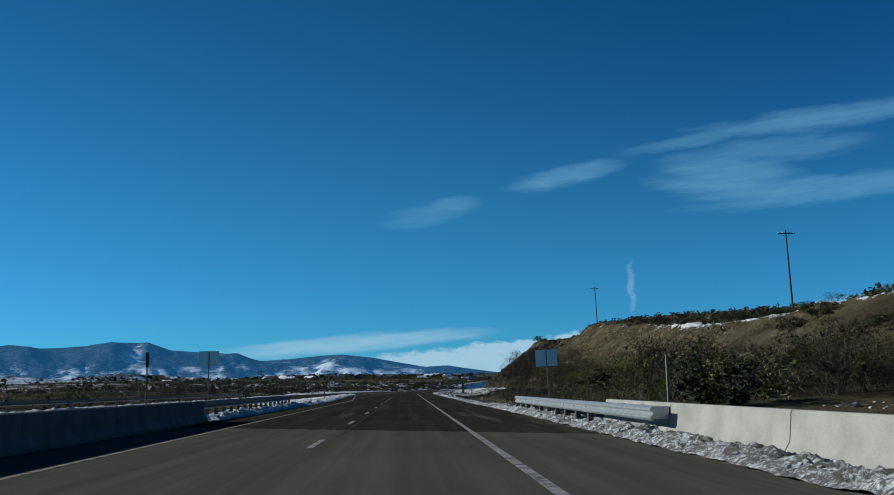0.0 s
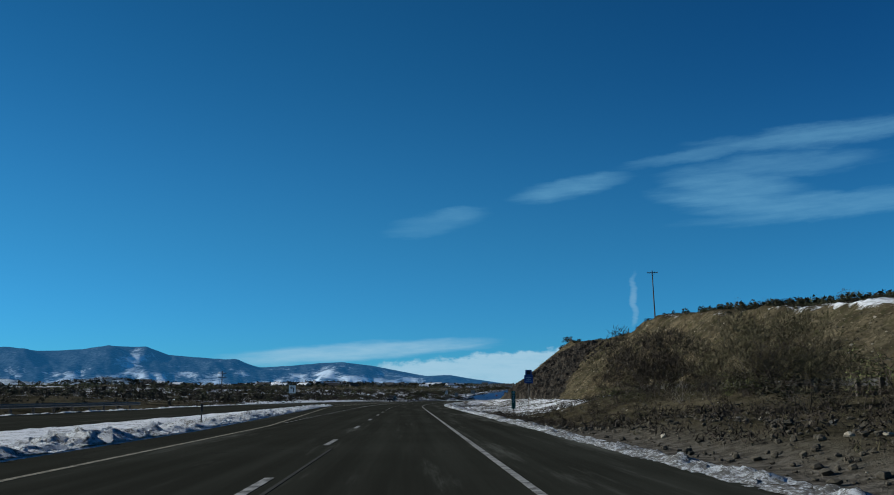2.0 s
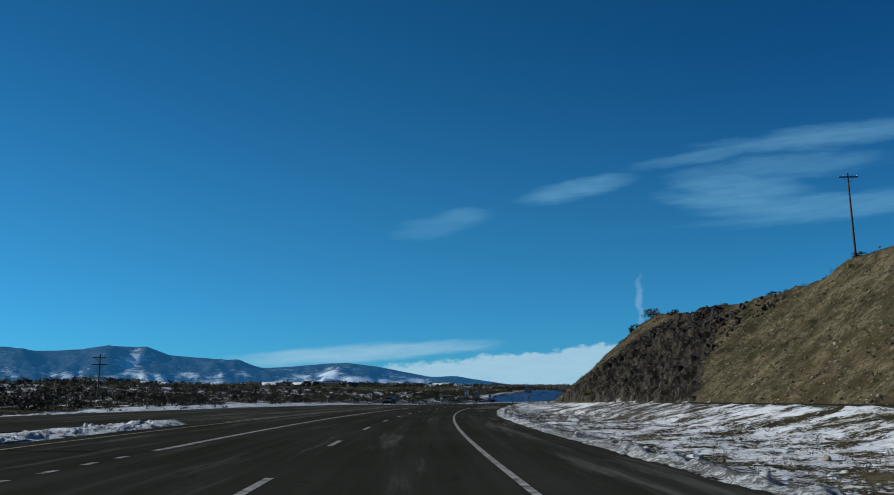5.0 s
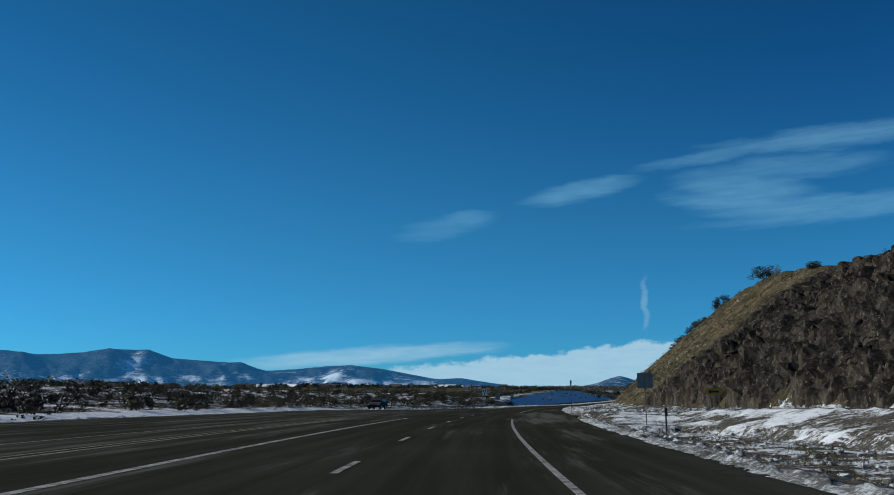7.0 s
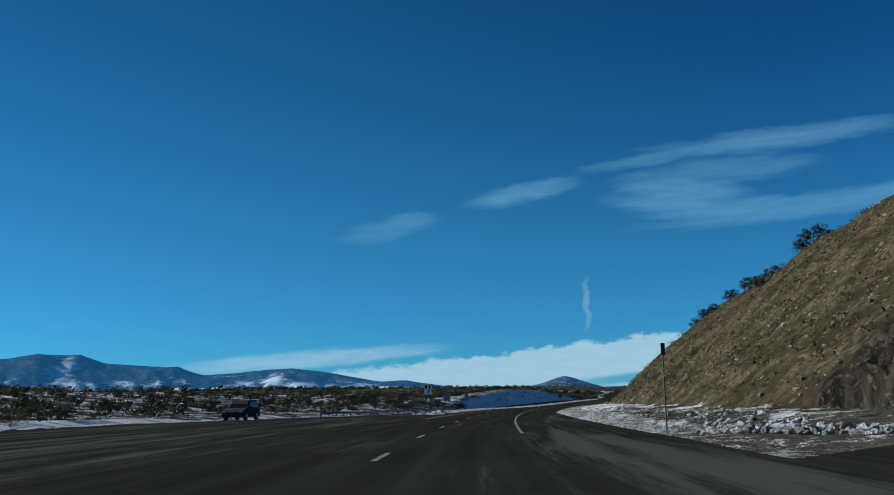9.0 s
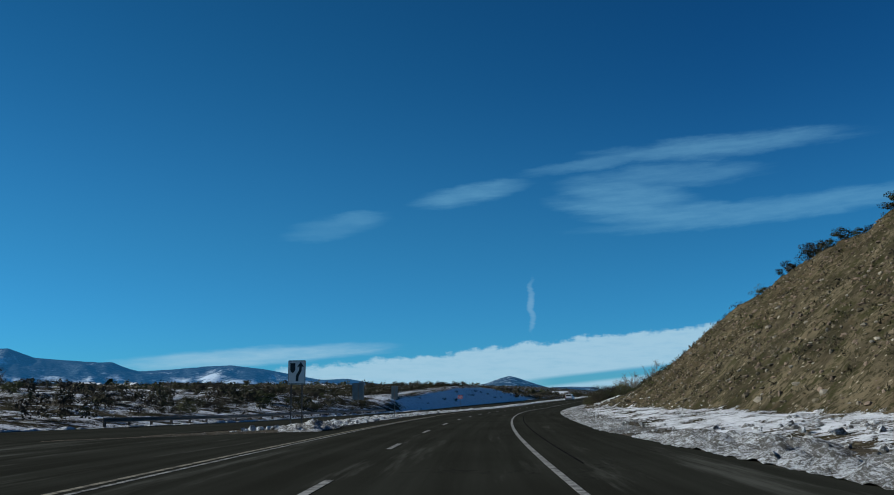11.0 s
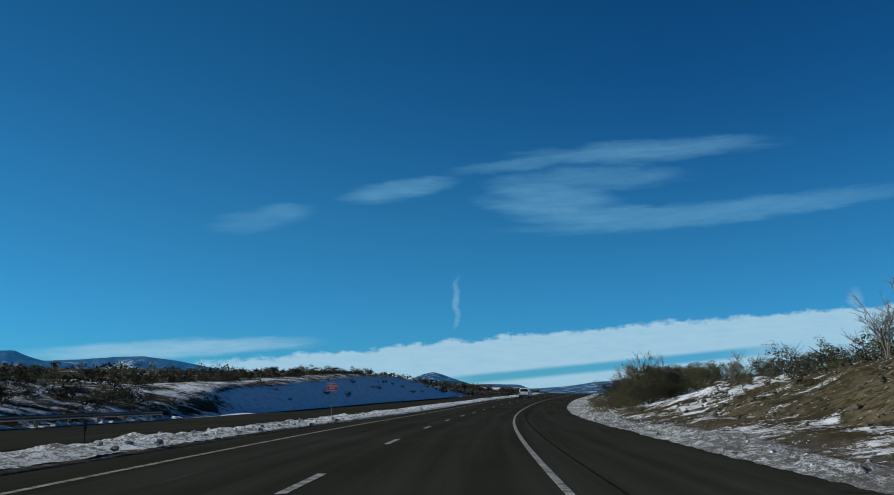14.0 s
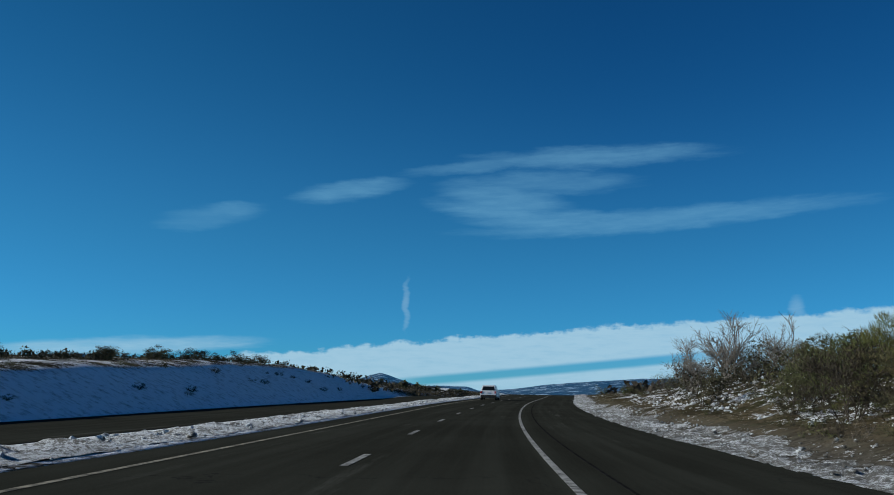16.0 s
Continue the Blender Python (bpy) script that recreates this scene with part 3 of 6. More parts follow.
def build_ground():
    s = ground_rows()[:, None]
    er, el, on, of = edge_right(s), edge_left(s), opp_near(s), opp_far(s)
    right_v = np.concatenate([[0], np.arange(0.2, 3, 0.31), np.arange(3, 44, 0.5), 44 + np.cumsum(np.geomspace(1.0, 700, 34))])
    far_v = np.concatenate([[0], np.arange(0.35, 4, 0.4), np.arange(4, 40, 0.9), 40 + np.cumsum(np.geomspace(1.2, 700, 34))])
    med_t = np.linspace(0, 1, 15)
    U = np.concatenate([of - far_v[::-1], of + 0.15, (of + on) / 2, on - 0.15, on + (el - on) * med_t, el + 0.15, el * 0.4 + er * 0.1, er - 0.15, er + right_v], axis=1)
    S = np.broadcast_to(s, U.shape)
    Z = ground_z(S, U)
    under = (U > el + 0.05) & (U < er - 0.05)
    rise = road_z(S)
    Z = np.where(under, rise - 0.22, Z)
    beneath = (U < on - 0.05) & (U > of + 0.05)
    Z = np.where(beneath, rise + opp_z(S) - 0.22, Z)
    Z = np.where(np.abs(U - er) < 0.02, rise - 0.03, Z)
    Z = np.where((np.abs(U - el) < 0.02), rise - 0.03, Z)
    tight = (on - el) > -0.3
    Z = np.where(tight & (U <= el + 0.05) & (U >= on - 0.05), -0.22, Z)
    Z = np.where((np.abs(U - of) < 0.02) | ((np.abs(U - on) < 0.02) & ~tight), rise + opp_z(S) - 0.03, Z)
    # bed of the side road
    box_rows = np.where((s[:, 0] > 40) & (s[:, 0] < 300))[0]
    sub_u, sub_s = U[box_rows], S[box_rows]
    d = np.full(sub_u.shape, 99.0)
    side_z = np.zeros(sub_u.shape)
    for a, b in SIDE:
        k = np.hypot(sub_u - b, sub_s - a)
        side_z = np.where(k < d, frontage_z(b, a), side_z)
        d = np.minimum(d, k)
    half = 3.6 + 4.5 * (1 - smooth(sub_u, 6, 12))
    bed = (d < half + 1.0) & (sub_u > er[box_rows] + 0.01)
    apron = side_z - 0.05 - 0.22 * np.maximum(d - half - 0.9, 0)
    Z[box_rows] = np.where((d < half + 5) & (sub_u > er[box_rows] + 1.2), np.maximum(Z[box_rows], apron), Z[box_rows])
    Z[box_rows] = np.where(bed, side_z - 0.15 + 0.13 * smooth(d, half + 0.1, half + 0.9), Z[box_rows])
    X, Y = road_xy(S, U)
    # what lies on it
    toe = table(S, -60, 16, 60, 26, 100, 28.5, 200, 27.5, 240, 26, 262, 22, 285, 16.5, 300, 13.2, 345, 12.5, 391, 12, 420, 11.0, 440, 10.2, 456, 8.9, 520, 8.9, 600, 13)
    crest = table(S, -60, 46, 60, 43.5, 150, 43, 206, 42, 250, 43, 262, 41, 285, 36, 300, 32.5, 325, 31, 345, 29, 375, 25, 391, 21, 405, 18, 420, 16, 440, 17.5, 520, 20)
    w = U - er
    snow_r = table(S, 30, 0.06, 60, 0.03, 118, 0.10, 140, 0.50, 195, 0.51, 215, 0.46, 235, 0.42, 252, 0.50, 264, 0.54, 272, 0.42, 286, 0.34, 325, 0.46, 340, 0.6, 358, 0.56, 400, 0.5, 420, 0.44, 440, 0.40, 470, 0.30)
    near_verge = table(S, 40, 0.28, 60, 0.28, 120, 0.3, 150, 0.45, 250, 0.4, 290, 0.45, 345, 0.30, 600, 0.22)
    reach = table(S, 40, 2.4, 55, 1.0, 120, 1.0, 150, 1.8, 600, 2.4)
    flat_r = near_verge * (1 - smooth(w, reach * 0.6, reach * 1.4)) + snow_r * smooth(w, reach * 0.6, reach * 1.4)
    hill_snow = table(S, 90, 0.12, 110, 0.02, 390, 0.02, 405, 0.26, 432, 0.26, 443, 0.42, 448, 0.58, 456, 0.5, 466, 0.38, 500, 0.36, 600, 0.45)
    up = smooth(U, toe - 0.5, toe + 1.0)
    snow = flat_r * (1 - up) + hill_snow * up
    ledge = smooth(U, crest - 1.5, crest + 0.5) * (1 - 0.6 * smooth(U, crest + 2.0, crest + 5.0)) * table(S, 0, 0.60, 150, 0.52, 172, 0.30, 260, 0.26, 330, 0.12)
    snow = np.maximum(snow, ledge)
    far = of - U
    med_snow = table(S, 30, 0.5, 80, 0.62, 150, 0.66, 184, 0.55, 350, 0.30, 430, 0.34, 480, 0.6)
    med_snow = med_snow * (1 - 0.9 * smooth(-U, 9.0, 10.2) * (1 - smooth(S, 68, 78)))
    left_snow = 0.75 * (1 - smooth(far, table(S, 200, 1.2, 240, 4.0, 330, 4.0, 350, 1.2), table(S, 200, 3.0, 240, 7.0, 330, 7.0, 350, 3.0))) + table(S, 0, 0.08, 150, 0.1, 230, 0.38, 300, 0.44, 400, 0.46, 476, 0.48, 585, 0.46, 610, 0.36) * smooth(far, 1.2, 3.0)
    on_bank = smooth(S, 481, 490) * (1 - smooth(S, 600, 660)) * (1 - smooth(far, table(S, 485, 3.4, 520, 5.4, 560, 7.6), table(S, 485, 5.0, 520, 7.2, 560, 9.6)))
    left_snow = np.maximum(left_snow * (1 - 0.28 * smooth(S, 483, 489) * smooth(far, 11, 13)), on_bank * 1.0)
    snow = np.where(U > 0, snow, np.where(U > of, med_snow, left_snow))
    dist = np.hypot(X, Y - 250)
    snow = snow * (1 - smooth(dist, 300, 600)) + (0.30 + 0.10 * smooth(X, -20, 80)) * smooth(dist, 300, 600)
    lump = 0.55 * fbm(S / 2.6, U / 2.6, 4, 41, 0.7) + 0.45 * fbm(S / 0.9, U / 0.9, 2, 45, 0.7)
    mid = smooth(snow, 0.12, 0.3) * np.where(U > 0, smooth(w, 0.8, 2.0), smooth(far, 1.0, 3.0) * (1 - on_bank)) * (1 - smooth(dist, 300, 500))
    Z = Z + mid * 0.16 * np.clip(lump + 2.0 * (snow - 0.5), 0, 0.9)
    snow = np.clip(snow + 0.55 * mid * lump, 0, 1)
    kk = np.clip((U - toe) / (crest - toe), 0, 1)
    rock = smooth(S, 236 + 36 * kk, 246 + 36 * kk) * (1 - smooth(S, 290, 302)) * up * (1 - smooth(U, crest - 3, crest + 2))
    # the dark scrub tone also covers the median up to s 82
    scrub = np.where(U > 0, smooth(U, crest, crest + 6) * 0.8 + (1 - smooth(S, 90, 160)) * 0.75, np.where(U > of, 0.95 * (1 - smooth(S, 70, 82)), smooth(far, 1, 5)))
    gravel = np.where(U > 0, np.maximum(1 - smooth(w, 1.0, 3.5), smooth(S, 185, 215) * (1 - smooth(S, 292, 304)) * (1 - smooth(U, toe - 3, toe))), np.where(U > of, 0.25 + 0.55 * smooth(S, 70, 82), 1 - smooth(far, 0.5, 2.5)))
    me = grid_mesh("ground", np.stack([X, Y, Z], -1), M_GROUND, True, [("snow", snow), ("rock", rock), ("scrub", np.clip(scrub, 0, 1)), ("gravel", np.clip(gravel, 0, 1))])
    return tagged(new("ground", me), "brown stony scrubland with patches of snow beside a highway", "ground", kind="structure")


build_ground()


# ---- roads ----
def strip(name, s0, s1, left, right, z, mat, step=2.0, cols=7, thick=0.3, salt=0.0, trim=None):
    """A paved strip between two lines, with thickness; left, right and z are functions of s."""
    s = np.arange(s0, s1 + step, step).clip(None, s1)[:, None]
    t = np.linspace(0, 1, cols)[None, :]
    U = left(s) + (right(s) - left(s)) * t
    U = np.concatenate([U[:, :1], U, U[:, -1:]], 1)
    S = np.broadcast_to(s, U.shape)
    S = trim(S, U) if trim else S
    Z = np.broadcast_to(z(S), U.shape) + road_z(S)
    Z[:, 0] -= thick
    Z[:, -1] -= thick
    X, Y = road_xy(S, U)
    open_area = smooth(S, 180, 200) * (1 - smooth(S, 340, 352)) * (1 - smooth(U, -9, -5.8))
    sal = salt * ((0.45 + 0.5 * smooth(U, 1.8, 3.0)) * (1 - 0.85 * smooth(S, 325, 350)) + 0.9 * open_area + 1.1 * smooth(S, 235, 255) * (1 - smooth(S, 285, 300)) * smooth(U, 1.9, 2.6) * (1 - smooth(U, 4.5, 5.5)))
    return grid_mesh(name, np.stack([X, Y, Z], -1), mat, False, [("across", U), ("along", S), ("salt", sal)])


DECK_END, SKEW = 25.3, 0.75
road = tagged(new("road", strip("road", 20, 2600, edge_left, edge_right, lambda s: 0 * s, M_ROAD, 2.0, 13, 0.3, 0.9, lambda S, U: np.maximum(S, DECK_END + 0.06 - SKEW * U))), "dark asphalt highway carriageway with worn wheel tracks", "road", kind="structure")
deck = tagged(new("bridge_deck", strip("bridge_deck", -150, 33, edge_left, edge_right, lambda s: 0 * s, M_DECK, 1.5, 12, 0.3, 0.6, lambda S, U: np.minimum(S, DECK_END - SKEW * U))), "grey concrete bridge deck joining the asphalt highway", "bridge", kind="structure")
tagged(new("expansion_joint", strip("expansion_joint", DECK_END, DECK_END + 0.06, edge_left, edge_right, lambda s: 0 * s - 0.015, M_DULLSTEEL, 0.06, 5, 0.2, 0.0, lambda S, U: S - SKEW * U)), "dark expansion joint across the bridge end", "joint", kind="structure")
tagged(new("opposite_road", strip("opposite_road", -150, 2600, opp_far, opp_near, opp_z, M_ROAD, 2.0, 9, 0.3, 0.8)), "dark asphalt carriageway for oncoming traffic", "road", kind="structure")


def side_road():
    pts = SIDE
    t = np.gradient(pts, axis=0)
    t /= np.linalg.norm(t, axis=1)[:, None]
    nrm = np.stack([-t[:, 1], t[:, 0]], 1)
    half = 3.5 + 5.0 * (1 - smooth(pts[:, 1], 6, 12))
    rows = []
    for k in np.linspace(-1, 1, 7):
        q = pts + nrm * (half * k)[:, None]
        rows.append(q)
    Q = np.stack(rows, 1)
    er = edge_right(Q[..., 0])
    u = np.maximum(Q[..., 1], er - 0.05)
    u = np.concatenate([u[:, :1], u, u[:, -1:]], 1)
    Q = np.concatenate([Q[:, :1], Q, Q[:, -1:]], 1)
    X, Y = road_xy(Q[..., 0], u)
    Z = np.broadcast_to(frontage_z(pts[:, 1], pts[:, 0])[:, None], X.shape) - 0.006
    Z[:, 0] -= 0.4
    Z[:, -1] -= 0.4
    me = grid_mesh("side_road", np.stack([X, Y, Z], -1), M_ROAD, False, [("across", Q[..., 1]), ("along", Q[..., 0]), ("salt", 0.5)])
    return tagged(new("side_road", me), "narrow asphalt side road at the foot of the hill", "road", kind="structure")


side_road()


def line(name, s0, s1, u, width, mat, parent, z=0.005, step=2.0):
    f = u if callable(u) else (lambda s: 0 * s + u)
    me = strip(name, s0, s1, lambda s: f(s) - width / 2, lambda s: f(s) + width / 2, lambda s: 0 * s + z, mat, step, 2, 0.003)
    ob = new(name, me)
    ob.parent = parent
    return ob


M_SEAM = paint("dark_open_seam", (0.010, 0.010, 0.010), 0.3)
M_SEAL = paint("worn_joint_seal", (0.065, 0.065, 0.058), 0.9)


def yellow_u(s):
    return table(s, 95, -5.65, 165, -9.3)


line("edge_line", 24, 258, 1.6, 0.12, M_WHITE, road)
line("edge_line", 290, 1400, lambda s: table(s, 300, 1.6, 345, 1.5), 0.12, M_WHITE, road)
line("edge_line", -150, 23.9, 1.6, 0.15, M_WHITE, deck)
line("median_line", -150, 23.9, -5.65, 0.13, M_YELLOW, deck)
line("median_line", 24, 258, yellow_u, 0.13, M_YELLOW, road)
line("median_line", 324, 1400, lambda s: table(s, 324, -5.35, 346, -5.2, 1400, -5.22), 0.13, M_YELLOW, road)
line("median_line", 324, 388, lambda s: table(s, 324, -5.08, 346, -4.95), 0.10, M_WHITE, road)
line("shoulder_seam", 330, 700, 2.2, 0.05, M_SEAM, road)
line("joint_seal", 24, 78, -1.74, 0.06, M_SEAL, road)
line("turn_lane_line", 163, 263, -5.65, 0.22, M_WHITE, road)
line("median_line", 188, 262, -9.75, 0.12, M_YELLOW, road)
line("hatch_line", 186, 262, lambda s: table(s, 186, -13.0, 262, -12.6), 0.12, M_YELLOW, road)
s_dash = 6.5 - 12.192 * 8
while s_dash < 700:
    on_deck = s_dash + 3.05 < 24
    if on_deck or s_dash > 24:
        line("lane_dash", s_dash, s_dash + 3.05, -2.0, 0.14, M_WHITE, deck if on_deck else road, 0.005, 1.6)
    s_dash += 12.192
s_dash = 100.0
while s_dash < 162:
    line("turn_dash", s_dash, s_dash + 0.65, -5.65, 0.14, M_WHITE, road, 0.005, 1.0)
    s_dash += 1.83


# ---- distance ----
def ridge(name, outline, near_r, far_r, mat, label, seed, rough, eye=(0.0, 110.0), swell=1.25, fields=(), base_snow=0.75):
    """A range of hills by azimuth and elevation of its skyline as seen from the road, with folded slopes in front."""
    azs = np.arange(outline[0][0], outline[-1][0], 0.14)
    els = np.interp(azs, [p[0] for p in outline], [p[1] for p in outline])
    depth = np.concatenate([np.linspace(0, 1, 44), [1.12, 1.3]])
    A, D = np.meshgrid(azs, depth, indexing="ij")
    R = near_r + (far_r - near_r) * D
    H = np.tan(np.radians(els))[:, None] * far_r
    fold = fbm(A / 1.5, D * 3.0, 5, seed)
    shape = np.where(D <= 1, smooth(D, -0.05, 1.0) ** swell, 1 - (D - 1) * 1.5)
    Z = 1.15 + H * shape + fold * rough * np.clip(D * 2.5, 0, 1) * np.clip((1 - D) * 5, 0.0, 1) * H
    Z = Z + value_noise(A * 14, D * 0, seed + 9) * rough * 3.0 * (D > 0.9)
    Z[:, 0] = 1.0
    X = eye[0] + R * np.sin(np.radians(A))
    Y = eye[1] + R * np.cos(np.radians(A))
    lift = np.degrees(np.arctan2(Z - 1.15, R))
    cover = base_snow * smooth(1.9 - lift, 0.0, 0.7) * smooth(fbm(A / 2.6, D * 2.5, 4, seed + 3, 0.6), -0.25, 0.25)
    for az0, el0, half_w, half_h, tilt, amount in fields:
        q = ((A - az0) / half_w) ** 2 + ((lift - el0 - tilt * (A - az0)) / half_h) ** 2
        cover = np.maximum(cover, amount * np.exp(-q))
    me = grid_mesh(name, np.stack([X, Y, Z], -1)[:, ::-1], mat, True, [("snowfield", cover[:, ::-1])])
    return tagged(new(name, me), label, "mountain", kind="structure")


# snowfields on the mesa: azimuth, elevation, half width, half height, tilt, amount
SNOWFIELDS = [(-16.6, 2.15, 1.3, 0.5, 0.12, 0.78), (-17.2, 1.35, 1.1, 0.22, 0.25, 0.8), (-19.5, 0.95, 2.2, 0.22, 0.05, 0.75), (-23.5, 0.75, 3.0, 0.3, 0.0, 0.7), (-30.0, 1.2, 3.0, 0.5, 0.1, 0.7),
              (-12.3, 1.15, 1.0, 0.3, 0.18, 0.75), (-10.2, 1.3, 0.8, 0.3, -0.1, 0.6), (-8.0, 0.95, 2.5, 0.15, 0.0, 0.7), (-5.2, 1.5, 1.1, 0.36, 0.12, 0.85), (-5.6, 0.95, 1.6, 0.15, 0.0, 0.8),
              (-1.9, 1.15, 0.45, 0.4, 0.2, 0.8), (0.1, 1.05, 0.9, 0.25, -0.05, 0.9), (-14.0, 0.8, 2.0, 0.2, 0.0, 0.6), (-40.0, 1.3, 4.0, 0.5, 0.0, 0.7)]
ridge("backdrop_mesa", [(-60, 1.6), (-45, 2.3), (-34, 2.9), (-27, 2.75), (-23.4, 2.71), (-22, 2.62), (-20.2, 2.68), (-17.8, 2.89), (-15.9, 2.99), (-14.6, 2.51), (-12.3, 2.33), (-10.6, 2.18), (-9.2, 1.81), (-7.5, 1.85), (-5.4, 2.07), (-4.1, 2.15), (-2.3, 1.94), (-0.5, 1.6), (1.2, 1.28), (2.6, 1.35), (4.4, 1.07), (7, 0.7), (10, 0.5)], 2900, 4400, M_MESA, "far wooded mesa, snow on open slopes, blue haze added as glow", 40, 0.16, (0.0, 110.0), 1.25, SNOWFIELDS)
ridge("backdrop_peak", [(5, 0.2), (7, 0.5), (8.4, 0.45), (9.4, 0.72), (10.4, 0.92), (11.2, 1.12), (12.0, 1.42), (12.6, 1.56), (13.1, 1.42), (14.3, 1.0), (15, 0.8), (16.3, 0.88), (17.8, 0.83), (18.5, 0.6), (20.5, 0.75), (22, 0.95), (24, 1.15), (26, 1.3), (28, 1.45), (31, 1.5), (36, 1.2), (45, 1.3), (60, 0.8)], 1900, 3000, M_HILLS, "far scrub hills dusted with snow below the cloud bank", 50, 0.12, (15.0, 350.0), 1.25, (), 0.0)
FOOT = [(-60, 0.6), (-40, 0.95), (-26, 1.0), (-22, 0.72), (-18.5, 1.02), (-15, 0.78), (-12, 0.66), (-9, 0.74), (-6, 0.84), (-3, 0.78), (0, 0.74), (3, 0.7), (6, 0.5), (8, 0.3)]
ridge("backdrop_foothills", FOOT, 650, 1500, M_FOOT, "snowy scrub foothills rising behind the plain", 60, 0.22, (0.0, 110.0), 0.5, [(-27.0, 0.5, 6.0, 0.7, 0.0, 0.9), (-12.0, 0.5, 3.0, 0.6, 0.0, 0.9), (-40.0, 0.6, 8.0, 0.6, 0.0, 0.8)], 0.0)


def foot_z(x, y):
    """Height of the foothills at a place."""
    a, r = math.degrees(math.atan2(x, y - 110)), math.hypot(x, y - 110)
    d = min(max((r - 650) / 850, 0), 1)
    return 1.15 + math.tan(radians(float(np.interp(a, [p[0] for p in FOOT], [p[1] for p in FOOT])))) * 1500 * float(smooth(d, -0.05, 1.0)) ** 0.5


# ---- dark rock in the road cut ----
def rock_face():
    s = np.arange(236, 304, 0.3)[:, None]
    t = np.linspace(-0.03, 1.0, 84)[None, :]
    toe = table(s, 240, 26, 262, 22, 285, 16.5, 300, 13.2, 345, 12.5)
    top = table(s, 206, 42, 250, 43, 262, 41, 285, 36, 300, 32.5, 325, 31)
    U = toe + (top - toe) * t
    S = np.broadcast_to(s, U.shape)
    lean = S + 0.10 * (U - toe)
    col = 1 - np.abs(fbm(lean / 1.7, U / 7.0, 3, 81, 0.6)) * 2.2
    chips = fbm(S / 0.7, U / 0.9, 3, 85, 0.7)
    ledge = fbm(S / 5.0, U / 1.6, 3, 88, 0.6)
    d = 0.75 * np.clip(col, 0, 1) + 0.75 * chips + 0.45 * ledge
    m = smooth(S, 237 + 36 * t, 244 + 36 * t) * (1 - smooth(S, 291, 299)) * (1 - smooth(t, 0.93, 1.0)) * smooth(t, -0.03, 0.02)
    Z = ground_z(S, U) + d * 0.9 * m - 0.35 * (1 - m) - 0.12
    X, Y = road_xy(S + 0.25 * chips, U - 0.85 * d * m)
    me = grid_mesh("rock_face", np.stack([X, Y, Z], -1), M_ROCK, False)
    return tagged(new("rock_face", me), "dark broken basalt face in the road cut", "rock", kind="structure")


rock_face()


def gz(s, u):
    return float(ground_z(np.array([float(s)]), np.array([float(u)]))[0])


# ---- ploughed snow along the edges ----
def berm(name, s0, s1, inner, width, height, side, base, mat, seed, label, step=0.22, cols=12, grain=0.55, rough=1.4):
    """A low bank of ploughed snow; inner is the edge it starts from, side +1 to the right and -1 to the left of it."""
    s = np.arange(s0, s1, step)[:, None]
    t = np.linspace(0, 1, cols)[None, :]
    wid = width * (0.75 + 0.5 * value_noise(s / 5.0, 0 * s, seed + 1))
    U = inner(s) + side * (0.12 * fbm(s / 1.5, 0 * s, 3, seed + 2) + wid * t)
    S = np.broadcast_to(s, U.shape)
    bell = np.sin(np.pi * np.clip(t * 0.97 + 0.03, 0, 1)) ** 0.7
    lump = np.clip(0.80 - 0.30 * rough + rough * fbm(S / grain, U / grain, 4, seed, 0.78) + 0.35 * fbm(S / 6.0, U / 9.0, 2, seed + 5), 0.0, 2)
    gap = 0.6 + 0.4 * smooth(value_noise(S / 7.0, U * 0, seed + 7), 0.16, 0.34)
    ends = smooth(S, s0, s0 + 2.5) * (1 - smooth(S, s1 - 2.5, s1))
    Z = base(S, U) + height * bell * lump * gap * ends - 0.005 - 0.05 * (1 - ends)
    X, Y = road_xy(S, U)
    me = grid_mesh(name, np.stack([X, Y, Z], -1) if side > 0 else np.stack([X, Y, Z], -1)[:, ::-1], mat, True)
    return tagged(new(name, me), label, "snow", kind="stuff")


R_EDGE = lambda s: edge_right(s) - 0.1
berm("snow_bank", -20, 61.5, lambda s: edge_right(s) + 0.0, 1.35, 0.30, 1, lambda s, u: np.maximum(ground_z(s, u), -0.02), M_BERM_DIRTY, 101, "gritty ploughed snow against the right barrier", 0.15, 16, 0.4, 0.75)
berm("snow_bank", 58.5, 258, R_EDGE, 0.85, 0.17, 1, lambda s, u: np.maximum(ground_z(s, u), -0.12), M_BERM_DIRTY, 103, "thin dirty ploughed snow along the shoulder")
berm("snow_bank", 286, 345, R_EDGE, 2.6, 0.34, 1, ground_z, M_BERM_DIRTY, 105, "lumpy dirty snow thrown up at the hill's foot")
berm("snow_bank", 345, 640, R_EDGE, 2.1, 0.16, 1, ground_z, M_BERM_GRIT, 107, "low gritty ploughed snow along the curve")
berm("snow_bank", 37, 186, lambda s: edge_left(s) - 0.25, 2.0, 0.26, -1, ground_z, M_BERM, 109, "ploughed snow heaped on the median")
berm("snow_bank", 352, 640, lambda s: edge_left(s) - 0.5, 3.6, 0.20, -1, ground_z, M_BERM_MID, 111, "ploughed snow heaped on the median")
# the nose pile's shaded slope is painted with the grey gritty snow
berm("snow_bank", 349, 357.5, lambda s: 0 * s - 6.4, 1.8, 0.8, -1, ground_z, M_BERM_GRIT, 117, "gritty snow pile at the median's nose, greyed for its shaded slope")
berm("snow_bank", 77.5, 85.5, lambda s: edge_left(s) - 0.3, 1.9, 0.5, -1, ground_z, M_BERM, 121, "dirty snow pile on the median")
